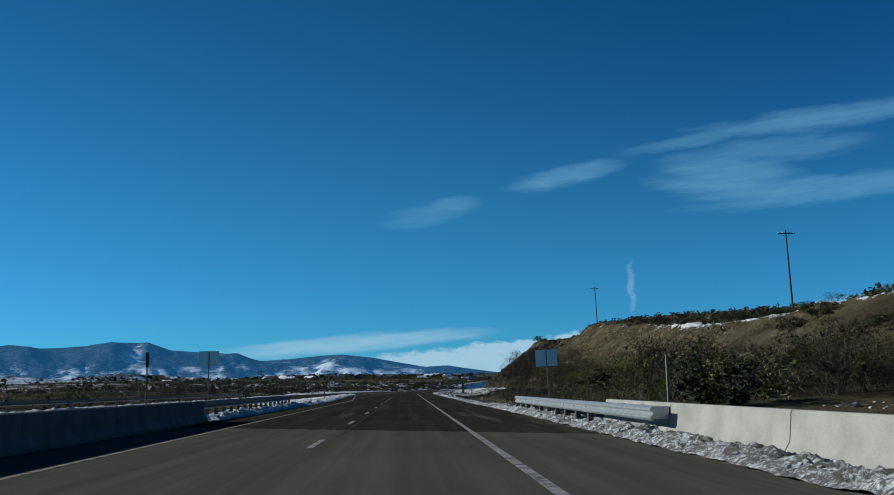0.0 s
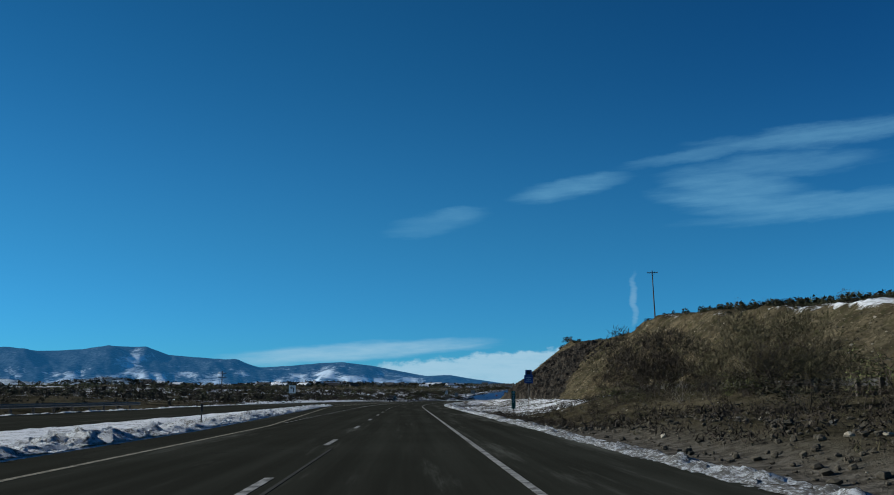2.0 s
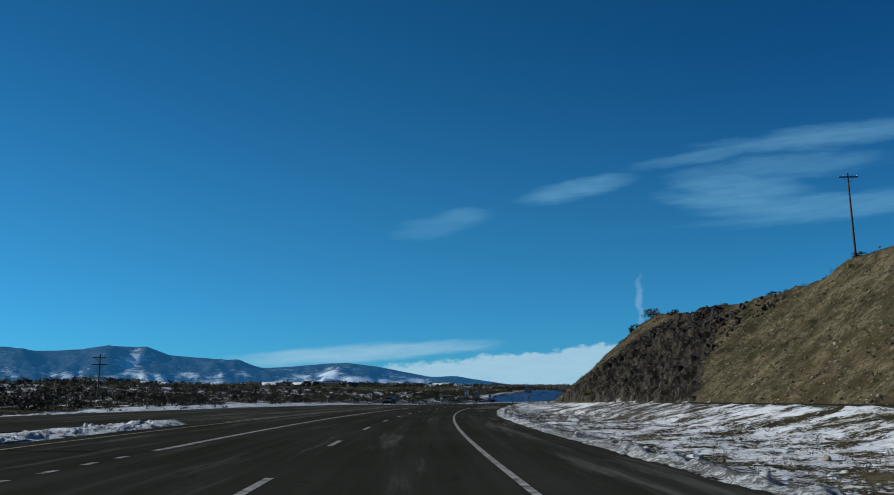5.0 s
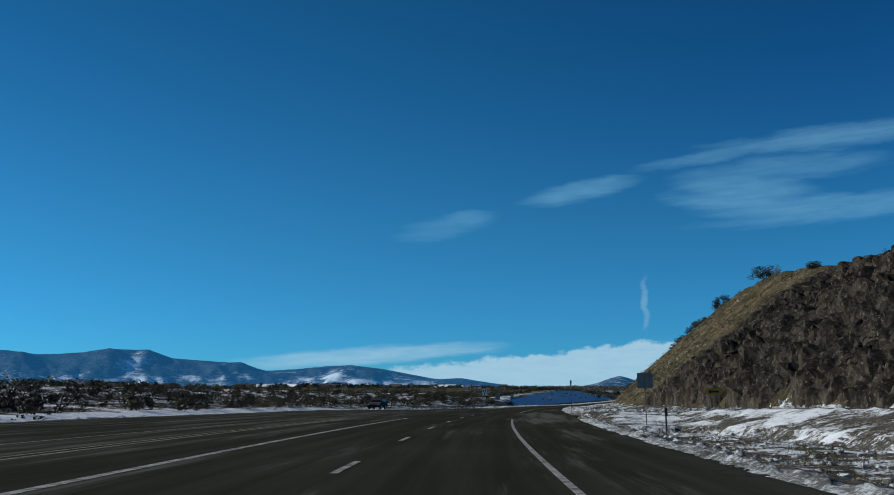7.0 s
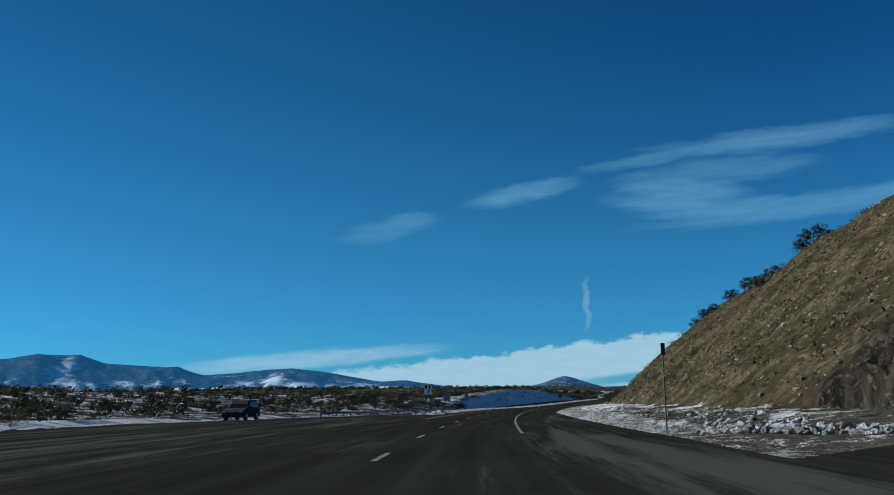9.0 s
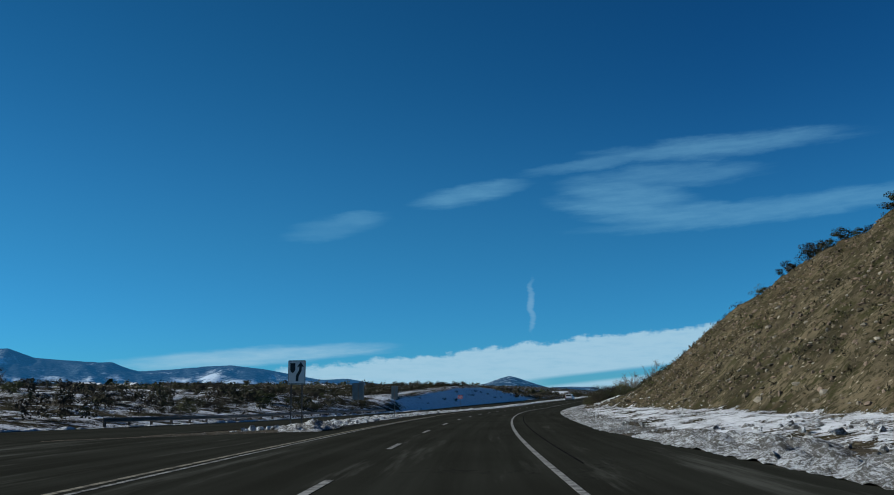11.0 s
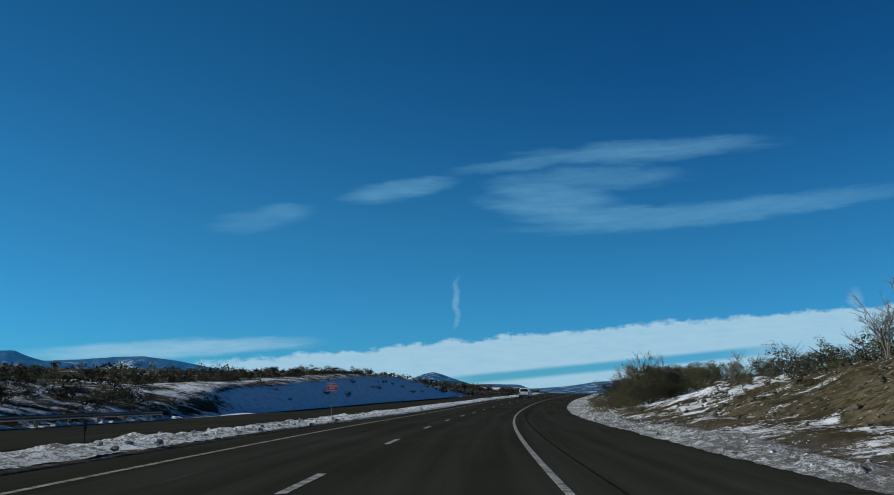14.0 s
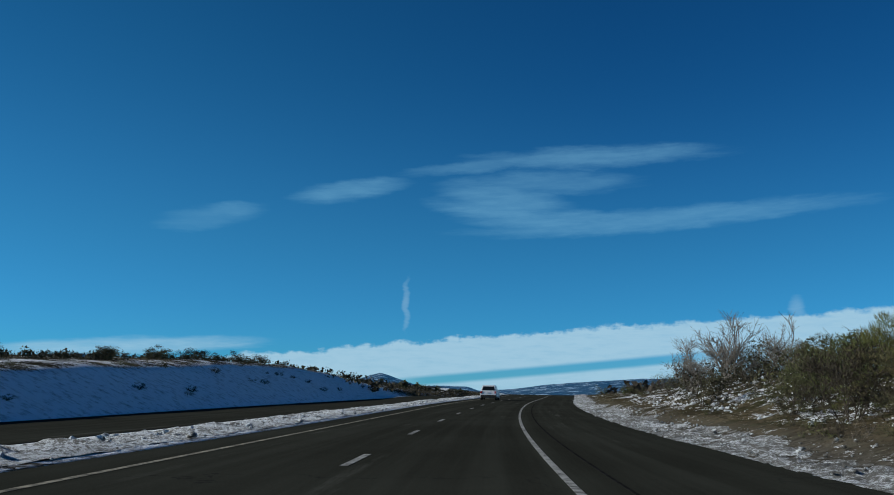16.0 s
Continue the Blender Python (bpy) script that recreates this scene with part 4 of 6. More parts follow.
berm("snow_bank", 40, 330, lambda s: opp_far(s) - 0.1, 1.4, 0.22, -1, ground_z, M_BERM, 113, "ploughed snow along the far roadway")
berm("snow_bank", 345, 470, lambda s: opp_far(s) - 0.1, 0.9, 0.20, -1, ground_z, M_BERM, 115, "ploughed snow along the far roadway")


def lumps(name, spots, mat, label, category, seed, squash=0.7):
    """Many rough lumps in one mesh; spots are rows of s, u, z, size."""
    rng = np.random.default_rng(seed)
    phi = (1 + 5 ** 0.5) / 2
    ico = np.array([(-1, phi, 0), (1, phi, 0), (-1, -phi, 0), (1, -phi, 0), (0, -1, phi), (0, 1, phi), (0, -1, -phi), (0, 1, -phi), (phi, 0, -1), (phi, 0, 1), (-phi, 0, -1), (-phi, 0, 1)]) / 1.9
    tri = np.array([(0, 11, 5), (0, 5, 1), (0, 1, 7), (0, 7, 10), (0, 10, 11), (1, 5, 9), (5, 11, 4), (11, 10, 2), (10, 7, 6), (7, 1, 8), (3, 9, 4), (3, 4, 2), (3, 2, 6), (3, 6, 8), (3, 8, 9), (4, 9, 5), (2, 4, 11), (6, 2, 10), (8, 6, 7), (9, 8, 1)])
    n = len(spots)
    V = ico[None] * (1 + rng.uniform(-0.35, 0.35, (n, 12, 3)))
    V = V * rng.uniform(0.6, 1.3, (n, 1, 3)) * np.array([1, 1, squash])
    a = rng.uniform(0, 6.28, n)
    c, s_ = np.cos(a)[:, None], np.sin(a)[:, None]
    V = np.stack([V[..., 0] * c - V[..., 1] * s_, V[..., 0] * s_ + V[..., 1] * c, V[..., 2]], -1) * (spots[:, 3] / 2)[:, None, None]
    X, Y = road_xy(spots[:, 0], spots[:, 1])
    V = V + np.stack([X, Y, spots[:, 2]], -1)[:, None, :]
    F = (tri[None] + (np.arange(n) * 12)[:, None, None]).reshape(-1, 3)
    me = bpy.data.meshes.new(name)
    me.vertices.add(n * 12)
    me.vertices.foreach_set("co", V.reshape(-1).astype(np.float32))
    me.loops.add(F.size)
    me.loops.foreach_set("vertex_index", F.reshape(-1).astype(np.int32))
    me.polygons.add(len(F))
    me.polygons.foreach_set("loop_start", np.arange(0, F.size, 3, dtype=np.int32))
    me.update(calc_edges=True)
    me.polygons.foreach_set("use_smooth", [False] * len(F))
    me.materials.append(mat)
    me.validate()
    return tagged(new(name, me), label, category, kind="stuff")


def scatter(n, s0, s1, u_of, size, seed, lift=0.1, power=2.5):
    rng = np.random.default_rng(seed)
    s = rng.uniform(s0, s1, n)
    u = u_of(s, rng.random(n))
    k = size[0] + (size[1] - size[0]) * rng.random(n) ** power
    return np.stack([s, u, ground_z(s, u) + k * lift, k], 1)


lumps("snow_chunks", scatter(1900, 8, 48, lambda s, r: edge_right(s) + 0.1 + 1.3 * r, (0.03, 0.13), 1, 1.2), M_BERM, "broken chunks of ploughed snow on the verge", "snow", 1)
lumps("snow_chunks", scatter(1000, 285, 345, lambda s, r: edge_right(s) + 0.6 + 5.0 * r ** 1.2, (0.06, 0.36), 2, 0.1), M_BERM_DIRTY, "broken chunks of dirty snow at the hill's foot", "snow", 2)
lumps("snow_chunks", scatter(1500, 345, 520, lambda s, r: edge_right(s) + 0.1 + 2.4 * r, (0.04, 0.17), 3, 0.5), M_BERM_DIRTY, "small chunks of gritty snow along the curve", "snow", 3)
lumps("snow_chunks", scatter(800, 40, 184, lambda s, r: edge_left(s) - 0.2 - 2.6 * r, (0.06, 0.26), 4, 0.5), M_BERM, "chunks of ploughed snow on the median", "snow", 4)
lumps("snow_chunks", scatter(1100, 353, 540, lambda s, r: edge_left(s) - 0.4 - 3.8 * r, (0.05, 0.26), 5, 0.4), M_BERM_MID, "chunks of ploughed snow on the median", "snow", 5)
lumps("snow_chunks", scatter(1500, 458, 525, lambda s, r: 9.2 + 6.5 * r, (0.05, 0.26), 16, 0.1), M_SNOWCAP, "clumps of snow caught between the bushes", "snow", 16)
lumps("snow_blocks", scatter(1100, 352, 410, lambda s, r: edge_left(s) - 0.5 - 3.4 * r, (0.06, 0.32), 22, 0.25, 2.4), M_BERM_MID, "rough blocks of ploughed snow on the median", "snow", 22, 0.85)
lumps("snow_blocks", scatter(420, 36, 76, lambda s, r: edge_left(s) - 0.4 - 1.6 * r, (0.08, 0.34), 23, 0.4, 2.2), M_BERM, "rough blocks of ploughed snow by the guardrail", "snow", 23, 0.85)
r0 = np.random.default_rng(6)
u0 = 7.5 + 15 * r0.random(1300)
s0 = np.interp(u0, [7, 8, 14.5, 21, 23], [286, 284.5, 276, 264, 256]) + 3.2 * r0.random(1300) ** 1.5
k0 = 0.08 + 0.4 * r0.random(1300) ** 2.2
lumps("snow_chunks", np.stack([s0, u0, ground_z(s0, u0) + 0.25 * k0, k0], 1), M_BERM_DIRTY, "snow and rubble beside the side road", "snow", 6)


def on_slope(s, r):
    toe = table(s, 100, 28.5, 200, 27.5, 240, 26, 262, 22, 285, 16.5, 300, 13.2, 345, 12.5, 391, 12, 420, 11.2)
    top_u = table(s, 100, 43, 206, 42, 250, 43, 262, 41, 285, 36, 300, 32.5, 325, 31, 345, 29.5, 366, 28, 383, 25, 398, 21.5, 412, 18)
    return toe + (top_u - toe) * (0.02 + 0.95 * r)


lumps("slope_clods", scatter(4200, 115, 412, on_slope, (0.07, 0.40), 7, 0.08, 2.6), M_EARTH, "brown earth clods and stones over the cut slope", "earth", 7)
lumps("slope_stones", scatter(1300, 115, 412, on_slope, (0.06, 0.42), 17, 0.08, 3.2), M_STONE, "pale stones scattered over the cut slope", "stones", 17)
lumps("slope_stones", scatter(900, 285, 412, lambda s, r: on_slope(s, r * 0.5), (0.05, 0.34), 8, 0.03, 4.0), M_STONE, "pale stones gathered low on the slope", "stones", 8)
lumps("slope_stones", scatter(3000, 325, 412, on_slope, (0.05, 0.34), 37, 0.1, 2.4), M_REDSTONE, "reddish stones over the cut slope", "stones", 37)
lumps("slope_stones", scatter(900, 410, 450, lambda s, r: 9.8 + 9 * r, (0.05, 0.35), 28, 0.06, 2.5), M_CLOD, "brown stones and clods on the low slope", "stones", 28)
lumps("rock_face_blocks", scatter(900, 252, 291, lambda s, r: on_slope(s, 0.05 + 0.85 * r), (0.2, 0.75), 25, 0.45, 2.0), M_DARKSTONE, "dark broken basalt blocks jutting from the rock face", "rock", 25, 1.1)
lumps("rock_face_blocks", scatter(500, 250, 290, lambda s, r: on_slope(s, r * 0.25), (0.2, 0.8), 9, 0.1, 2.5), M_DARKSTONE, "dark broken basalt blocks at the rock face's foot", "rock", 9, 0.9)
lumps("snow_chunks", scatter(900, 215, 264, lambda s, r: edge_right(s) + 0.8 + 9 * r, (0.05, 0.24), 18, 0.15), M_BERM_DIRTY, "gritty clumps of snow on the verge", "snow", 18)
lumps("snow_clumps", scatter(1800, 134, 262, lambda s, r: edge_right(s) + 0.8 + 17 * r, (0.06, 0.32), 20, 0.05, 2.0), M_SNOWCAP, "clumps of white snow on the field below the cut", "snow", 20, 0.45)
lumps("snow_clumps", scatter(240, 14, 20, lambda s, r: 9.0 + 5.0 * r, (0.05, 0.24), 41, 0.0, 2.0), M_BERM_MID, "clumps of old snow behind the barrier", "snow", 41, 0.5)
lumps("snow_clumps", scatter(500, 340, 410, lambda s, r: edge_right(s) + 2.0 + 5.5 * r, (0.06, 0.26), 21, 0.05, 2.0), M_SNOWCAP, "clumps of white snow at the slope's foot", "snow", 21, 0.45)
lumps("verge_clods", scatter(1800, 45, 150, lambda s, r: edge_right(s) + 1.2 + 12 * r, (0.04, 0.22), 19, 0.05, 2.5), M_CLOD, "rough brown clods of earth on the verge", "earth", 19)
lumps("verge_clods", scatter(1900, 46, 122, lambda s, r: edge_right(s) + 1.0 + 4.5 * r, (0.04, 0.2), 29, 0.25, 2.2), M_CLOD, "rough brown clods of earth beside the shoulder", "earth", 29)
lumps("verge_stones", scatter(700, 50, 260, lambda s, r: edge_right(s) + 1.5 + 17 * r, (0.04, 0.24), 10, 0.1, 3.0), M_STONE, "small stones on the verge", "stones", 10)


# ---- barriers and rails ----
def parapet(s0, s1, u, face, label, mat=M_CONCRETE, high=0.75):
    """A precast concrete road barrier; face is the side its sloped foot turns to."""
    prof = [(0.0, -0.1), (-0.30 * face, -0.1), (-0.30 * face, 0.08), (-0.16 * face, 0.30), (-0.11 * face, high - 0.03), (-0.09 * face, high), (0.03 * face, high), (0.05 * face, high - 0.03), (0.05 * face, -0.1)]
    root = empty("concrete_barrier", (u, s0, 0), 0, label, "barrier")
    y = 0.0
    while y < s1 - s0 - 0.1:
        e = min(y + 6.08, s1 - s0)
        bm = prism([(x, z) for x, z in prof], y, e - 0.015)
        part("barrier_section", bm, mat, root)
        y += 6.095
    return root


parapet(-60, 25.6, 5.55, 1, "pale weathered concrete bridge barrier with snow heaped at its foot")
parapet(-60, 36, -7.95, -1, "concrete bridge barrier with its shade put into a darker colour", M_SHADED_CONCRETE, 0.78)


def w_beam(s0, s1, u, face, base, mat, post_mat, label, gap=1.905, fixed_to=None):
    """A steel W-beam guardrail on posts; face -1 turns the beam towards the left; up to fixed_to it is bolted to a barrier."""
    root = empty("guardrail", tuple(spot(s0, u, base(s0))), 0, label, "guardrail")
    inv = root.matrix_world.inverted()
    outline = [(0.0, -0.155), (0.035, -0.135), (0.075, -0.10), (0.075, -0.065), (0.02, -0.02), (0.02, 0.02), (0.075, 0.065), (0.075, 0.10), (0.035, 0.135), (0.0, 0.155)]
    back_side = [(x - 0.008, z) for x, z in outline[::-1]]
    loop = outline + back_side
    s = np.arange(s0, s1 + 0.01, 2.0)
    bm = bmesh.new()
    rings = []
    for k in s:
        ring = []
        for x, z in loop:
            ring.append(bm.verts.new(inv @ spot(k, u + face * (x + 0.09), base(k) + 0.55 + z)))
        rings.append(ring)
    for a, b in zip(rings, rings[1:]):
        for i in range(len(loop)):
            j = (i + 1) % len(loop)
            bm.faces.new((a[i], a[j], b[j], b[i]))
    for ring in (rings[0], rings[-1]):
        n = len(outline)
        for i in range(n - 1):
            bm.faces.new((ring[i], ring[i + 1], ring[2 * n - 2 - i], ring[2 * n - 1 - i]))
    bmesh.ops.recalc_face_normals(bm, faces=bm.faces)
    part("rail", bm, mat, root)
    pbm = box(-0.075, 0.075, -0.10, 0.10, -0.4, 0.72)
    bmesh.ops.bevel(pbm, geom=list(pbm.edges), offset=0.012, segments=1, affect="EDGES")
    start = s0 + 0.3 if fixed_to is None else fixed_to
    if fixed_to is not None:
        for k in np.arange(s0 + 0.5, fixed_to - 0.3, gap):
            spacer = part("spacer", box(-0.09, 0.35, -0.06, 0.06, -0.13, 0.13), mat, root)
            spacer.matrix_basis = inv @ pose(*spot(k, u, base(k) + 0.55), 0, 0, heading(k))
    first = part("post", pbm, post_mat, root)
    first.matrix_basis = inv @ pose(*spot(start, u, base(s0)), 0, 0, heading(s0))
    blk = part("block", box(-0.05, 0.05, -0.08, 0.08, -0.17, 0.17), post_mat, root)
    blk.matrix_basis = inv @ pose(*spot(start, u + face * 0.06, base(s0) + 0.55), 0, 0, heading(s0))
    k = start + gap
    while k < s1:
        for proto, du, dz in ((first, 0, 0), (blk, face * 0.06, 0.55)):
            c = proto.copy()
            scene.collection.objects.link(c)
            c.parent = root
            c.matrix_basis = inv @ pose(*spot(k, u + du, base(k) + dz), 0, 0, heading(k))
        k += gap
    return root


flat0 = lambda s: 0.0
w_beam(18.8, 44.4, 5.05, -1, flat0, M_GALV, M_TIMBER, "galvanised steel guardrail on timber posts beyond the barrier", fixed_to=25.9)
w_beam(92, 132, 18.4, 1, lambda s: float(table(s, 80, 1.05, 100, 1.3, 132, 1.38)), M_DULLSTEEL, M_TIMBER, "guardrail with timber posts beside the side road")
# dark steel on the median rail stands in for its shaded front
w_beam(36, 71.5, -9.0, 1, flat0, M_DULLSTEEL, M_TIMBER, "guardrail along the snowy median, its shade put into dark steel")
w_beam(40, 150, -26.6, 1, flat0, M_DULLSTEEL, M_TIMBER, "dull guardrail beyond the far roadway", 3.81)
w_beam(372, 466, -25.4, 1, lambda s: float(opp_z(s)) - 0.05, M_DULLSTEEL, M_TIMBER, "dull guardrail beyond the far roadway with snow at its foot", 3.81)


# ---- signs ----
def post_part(root, x, z0, z1, mat=M_POST, wide=0.05):
    bm = bmesh.new()
    box(x - wide / 2, x + wide / 2, 0.012, 0.020, z0, z1, bm)
    box(x - wide / 2, x - wide / 2 + 0.008, 0.020, 0.05, z0, z1, bm)
    box(x + wide / 2 - 0.008, x + wide / 2, 0.020, 0.05, z0, z1, bm)
    return part("post", bm, mat, root)


def plate(w, h, z, x=0.0, y0=-0.004, y1=0.0, r=0.04):
    """A sign plate with rounded corners, its middle at height z."""
    out = []
    for cx, cz, a0 in ((w / 2 - r, h / 2 - r, 0), (-w / 2 + r, h / 2 - r, 90), (-w / 2 + r, -h / 2 + r, 180), (w / 2 - r, -h / 2 + r, 270)):
        for k in range(4):
            a = radians(a0 + 30 * k)
            out.append((x + cx + r * math.cos(a), z + cz + r * math.sin(a)))
    return prism(out, y0, y1)


def sign_root(s, u, label, category, turn=0.0):
    return empty("road_sign", tuple(spot(s, u, gz(s, u))), heading(s) + turn, label, category)


def sign_back(s, u, w, h, z_mid, label, posts=(0.0,), seam=False, lean=0.0, back=M_SIGNBACK):
    """A sign for the other direction, seen from its bare back, with the post in front of the plate."""
    root = sign_root(s, u, label, "sign")
    if lean:
        root.matrix_world = root.matrix_world @ pose(0, 0, 0, 0, lean, 0)
    g = gz(s, u)
    if seam:
        part("panel", plate(w * 0.49, h, z_mid - g, -w * 0.255, 0.052, 0.056), back, root)
        part("panel", plate(w * 0.49, h * 1.03, z_mid - g + 0.02, w * 0.255, 0.054, 0.058), back, root)
    else:
        part("panel", plate(w, h, z_mid - g, 0, 0.052, 0.056), back, root)
    for x in posts:
        post_part(root, x, -0.4, z_mid - g + h * 0.45)
    for zz in (-0.28, 0.28):
        part("brace", box(-w * 0.42, w * 0.42, 0.040, 0.053, z_mid - g + zz * h - 0.02, z_mid - g + zz * h + 0.02), back, root)
    return root


lone_post = empty("marker_post", tuple(spot(20.7, 5.82, float(ground_z(20.7, 5.82)))), 0, "thin rusty brown steel post standing behind the barrier", "post")
pb = box(-0.028, 0.028, -0.025, 0.025, -0.3, 1.75)
bmesh.ops.bevel(pb, geom=list(pb.edges), offset=0.008, segments=1, affect="EDGES")
part("post", pb, M_POST, lone_post)
part("cap", box(-0.032, 0.032, -0.029, 0.029, 1.75, 1.77), M_POST, lone_post)
sign_back(43.5, 6.6, 1.03, 0.78, 2.44, "bare sign back on a leaning brown steel post behind the guardrail", lean=-2.0)
sign_back(46.4, -9.9, 0.98, 0.74, 2.76, "bare sign back on a steel post by the median guardrail")
sign_back(249, 8.75, 0.84, 0.82, 2.22, "bare grey square sign back on a post in the snow", back=M_DULLBACK)
sign_back(387.6, -11.3, 0.98, 1.34, 2.05, "two tall bare sign backs side by side in the snowy median", (0.0,), True, 0.0, M_DULLBACK)
sign_back(399, -10.1, 0.62, 1.20, 2.06, "narrow bare sign back on a post in the snowy median", (0.0,), False, 0.0, M_DULLBACK)


def service_sign(s, u):
    root = sign_root(s, u, "blue roadside service sign with a small symbol panel above", "sign")
    g = gz(s, u)
    part("panel", plate(0.60, 0.56, 2.36 - g), M_SIGNBLUE, root, "blue panel with unreadable lettering")
    up = part("symbol_panel", plate(0.44, 0.36, 2.80 - g, 0.0, -0.012, -0.006), M_SIGNBLUE, root, "small blue symbol panel")
    mark = part("symbol", plate(0.26, 0.24, 2.80 - g, 0.0, -0.017, -0.0125, 0.07), M_SIGNBLACK, up, "dark rounded symbol")
    for k, w in enumerate((0.40, 0.30, 0.42)):
        part("lettering", box(-w / 2, w / 2, -0.008, -0.0045, 2.47 - g - k * 0.13, 2.505 - g - k * 0.13), M_SIGNBACK, root)
    post_part(root, 0.0, -0.4, 2.95 - g)


service_sign(119.3, 8.1)


def milepost(s, u):
    root = sign_root(s, u, "tall narrow green milepost sign on a steel post", "milepost")
    g = gz(s, u)
    part("panel", plate(0.27, 1.18, 0.98 - g, 0, -0.004, 0.0, 0.03), M_SIGNGREEN, root)
    part("rim", prism([(-0.02, 1.53 - g), (0.02, 1.53 - g), (0.02, 1.555 - g), (-0.02, 1.555 - g)], -0.007, -0.0045), M_SIGNBACK, root)
    words("numeral", "2", 0.34, M_SIGNWHITE, root, (0, -0.009, 1.18 - g))
    words("numeral", "7", 0.34, M_SIGNWHITE, root, (0, -0.009, 0.86 - g))
    for k in range(2):
        part("lettering", box(-0.08, 0.08, -0.008, -0.0045, 1.45 - g - 0.05 * k, 1.47 - g - 0.05 * k), M_SIGNBACK, root)
    post_part(root, 0.0, -0.4, 1.5 - g)


milepost(118.8, 7.0)


def divided_sign(s, u):
    """White divided-highway sign with a black island shape and a bent arrow."""
    root = sign_root(s, u, "white sign with black bent arrow and island on two posts", "sign")
    g, z = gz(s, u), 2.69
    z = z - g
    part("panel", plate(0.90, 1.20, z, 0, -0.004, 0, 0.05), M_SIGNWHITE, root)
    b = bmesh.new()
    for x0, x1, z0, z1 in ((-0.43, 0.43, 0.555, 0.58), (-0.43, 0.43, -0.58, -0.555), (-0.43, -0.41, -0.555, 0.555), (0.41, 0.43, -0.555, 0.555)):
        box(x0, x1, -0.008, -0.0045, z + z0, z + z1, b)
    part("border", b, M_SIGNBLACK, root, "thin black border")
    part("island", prism([(-0.34, z + 0.46), (-0.08, z + 0.46), (-0.08, z + 0.12), (-0.14, z + 0.02), (-0.22, z - 0.04), (-0.30, z + 0.02), (-0.34, z + 0.12)], -0.008, -0.0045), M_SIGNBLACK, root, "black island shape")
    part("arrow", prism([(-0.06, z - 0.46), (0.08, z - 0.46), (0.10, z - 0.20), (0.24, z + 0.06), (0.25, z + 0.28), (0.37, z + 0.26), (0.19, z + 0.52), (0.01, z + 0.26), (0.12, z + 0.28), (0.11, z + 0.10), (-0.04, z - 0.16)], -0.008, -0.0045), M_SIGNBLACK, root, "black bent arrow")
    for x in (-0.28, 0.28):
        post_part(root, x, -0.4, z + 0.5, M_DULLSTEEL, 0.07)


divided_sign(358.9, -9.36)


def turn_sign(s, u):
    root = sign_root(s, u, "white sign with a black left-turn arrow on the median", "sign")
    g = gz(s, u)
    z = 2.05 - g
    part("panel", plate(0.78, 0.92, z, 0, -0.004, 0, 0.05), M_SIGNWHITE, root)
    part("arrow", prism([(0.10, z - 0.30), (0.20, z - 0.30), (0.20, z + 0.10), (0.14, z + 0.20), (0.02, z + 0.22), (-0.08, z + 0.22), (-0.08, z + 0.32), (-0.28, z + 0.16), (-0.08, z + 0.00), (-0.08, z + 0.11), (0.06, z + 0.10), (0.10, z + 0.04)], -0.008, -0.0045), M_SIGNBLACK, root, "black left-turn arrow")
    post_part(root, 0.0, -0.4, z + 0.4, M_DULLSTEEL, 0.06)


turn_sign(164.2, -13.4)


def wrong_way(s, u):
    root = sign_root(s, u, "small red sign with white lettering on a thin median post", "sign")
    g = gz(s, u)
    part("panel", plate(0.90, 0.62, 1.96 - g, 0, -0.004, 0, 0.04), M_SIGNRED, root)
    b = bmesh.new()
    for x0, x1, z0, z1 in ((-0.42, 0.42, 0.265, 0.285), (-0.42, 0.42, -0.285, -0.265), (-0.42, -0.40, -0.265, 0.265), (0.40, 0.42, -0.265, 0.265)):
        box(x0, x1, -0.008, -0.0045, 1.96 - g + z0, 1.96 - g + z1, b)
    part("border", b, M_SIGNWHITE, root, "thin white border")
    words("lettering", "WRONG", 0.22, M_SIGNWHITE, root, (0, -0.009, 2.06 - g))
    words("lettering", "WAY", 0.22, M_SIGNWHITE, root, (0, -0.009, 1.85 - g))
    post_part(root, 0.0, -0.4, 2.2 - g)


wrong_way(471, -13.4)


def side_arrow(s, u):
    root = sign_root(s, u, "yellow sign with a dark arrow before the rock face", "sign")
    g = gz(s, u)
    z = 1.85 - g
    part("panel", plate(1.15, 0.55, z, 0, -0.004, 0, 0.04), M_SIGNORANGE, root)
    part("arrow", prism([(-0.45, z), (-0.22, z + 0.20), (-0.22, z + 0.08), (0.42, z + 0.08), (0.42, z - 0.08), (-0.22, z - 0.08), (-0.22, z - 0.20)], -0.008, -0.0045), M_SIGNBLACK, root, "dark arrow")
    for x in (-0.4, 0.4):
        post_part(root, x, -0.4, z + 0.2)


side_arrow(273.6, 17.2)


def marker_post(s, u, top, label, panel=(0.10, 0.30)):
    g = gz(s, u)
    root = empty("marker_post", tuple(spot(s, u, g)), heading(s) + 20, label, "post")
    post_part(root, 0.0, -0.3, top - g, M_DULLSTEEL, 0.045)
    part("reflector", plate(panel[0], panel[1], top - g - panel[1] / 2 + 0.03, 0, -0.006, 0.012, 0.02), M_SIGNBLACK, root, "dark reflector plate")


marker_post(288, 6.5, 3.05, "tall thin post with a dark plate by the side road", (0.16, 0.42))
marker_post(230.5, 6.6, 0.9, "short dark roadside marker post in the snow")
marker_post(31.4, -8.75, 2.45, "tall dark steel post behind the bridge barrier", (0.10, 0.5))
marker_post(96, -8.6, 0.85, "short dark marker post on the snowy median")
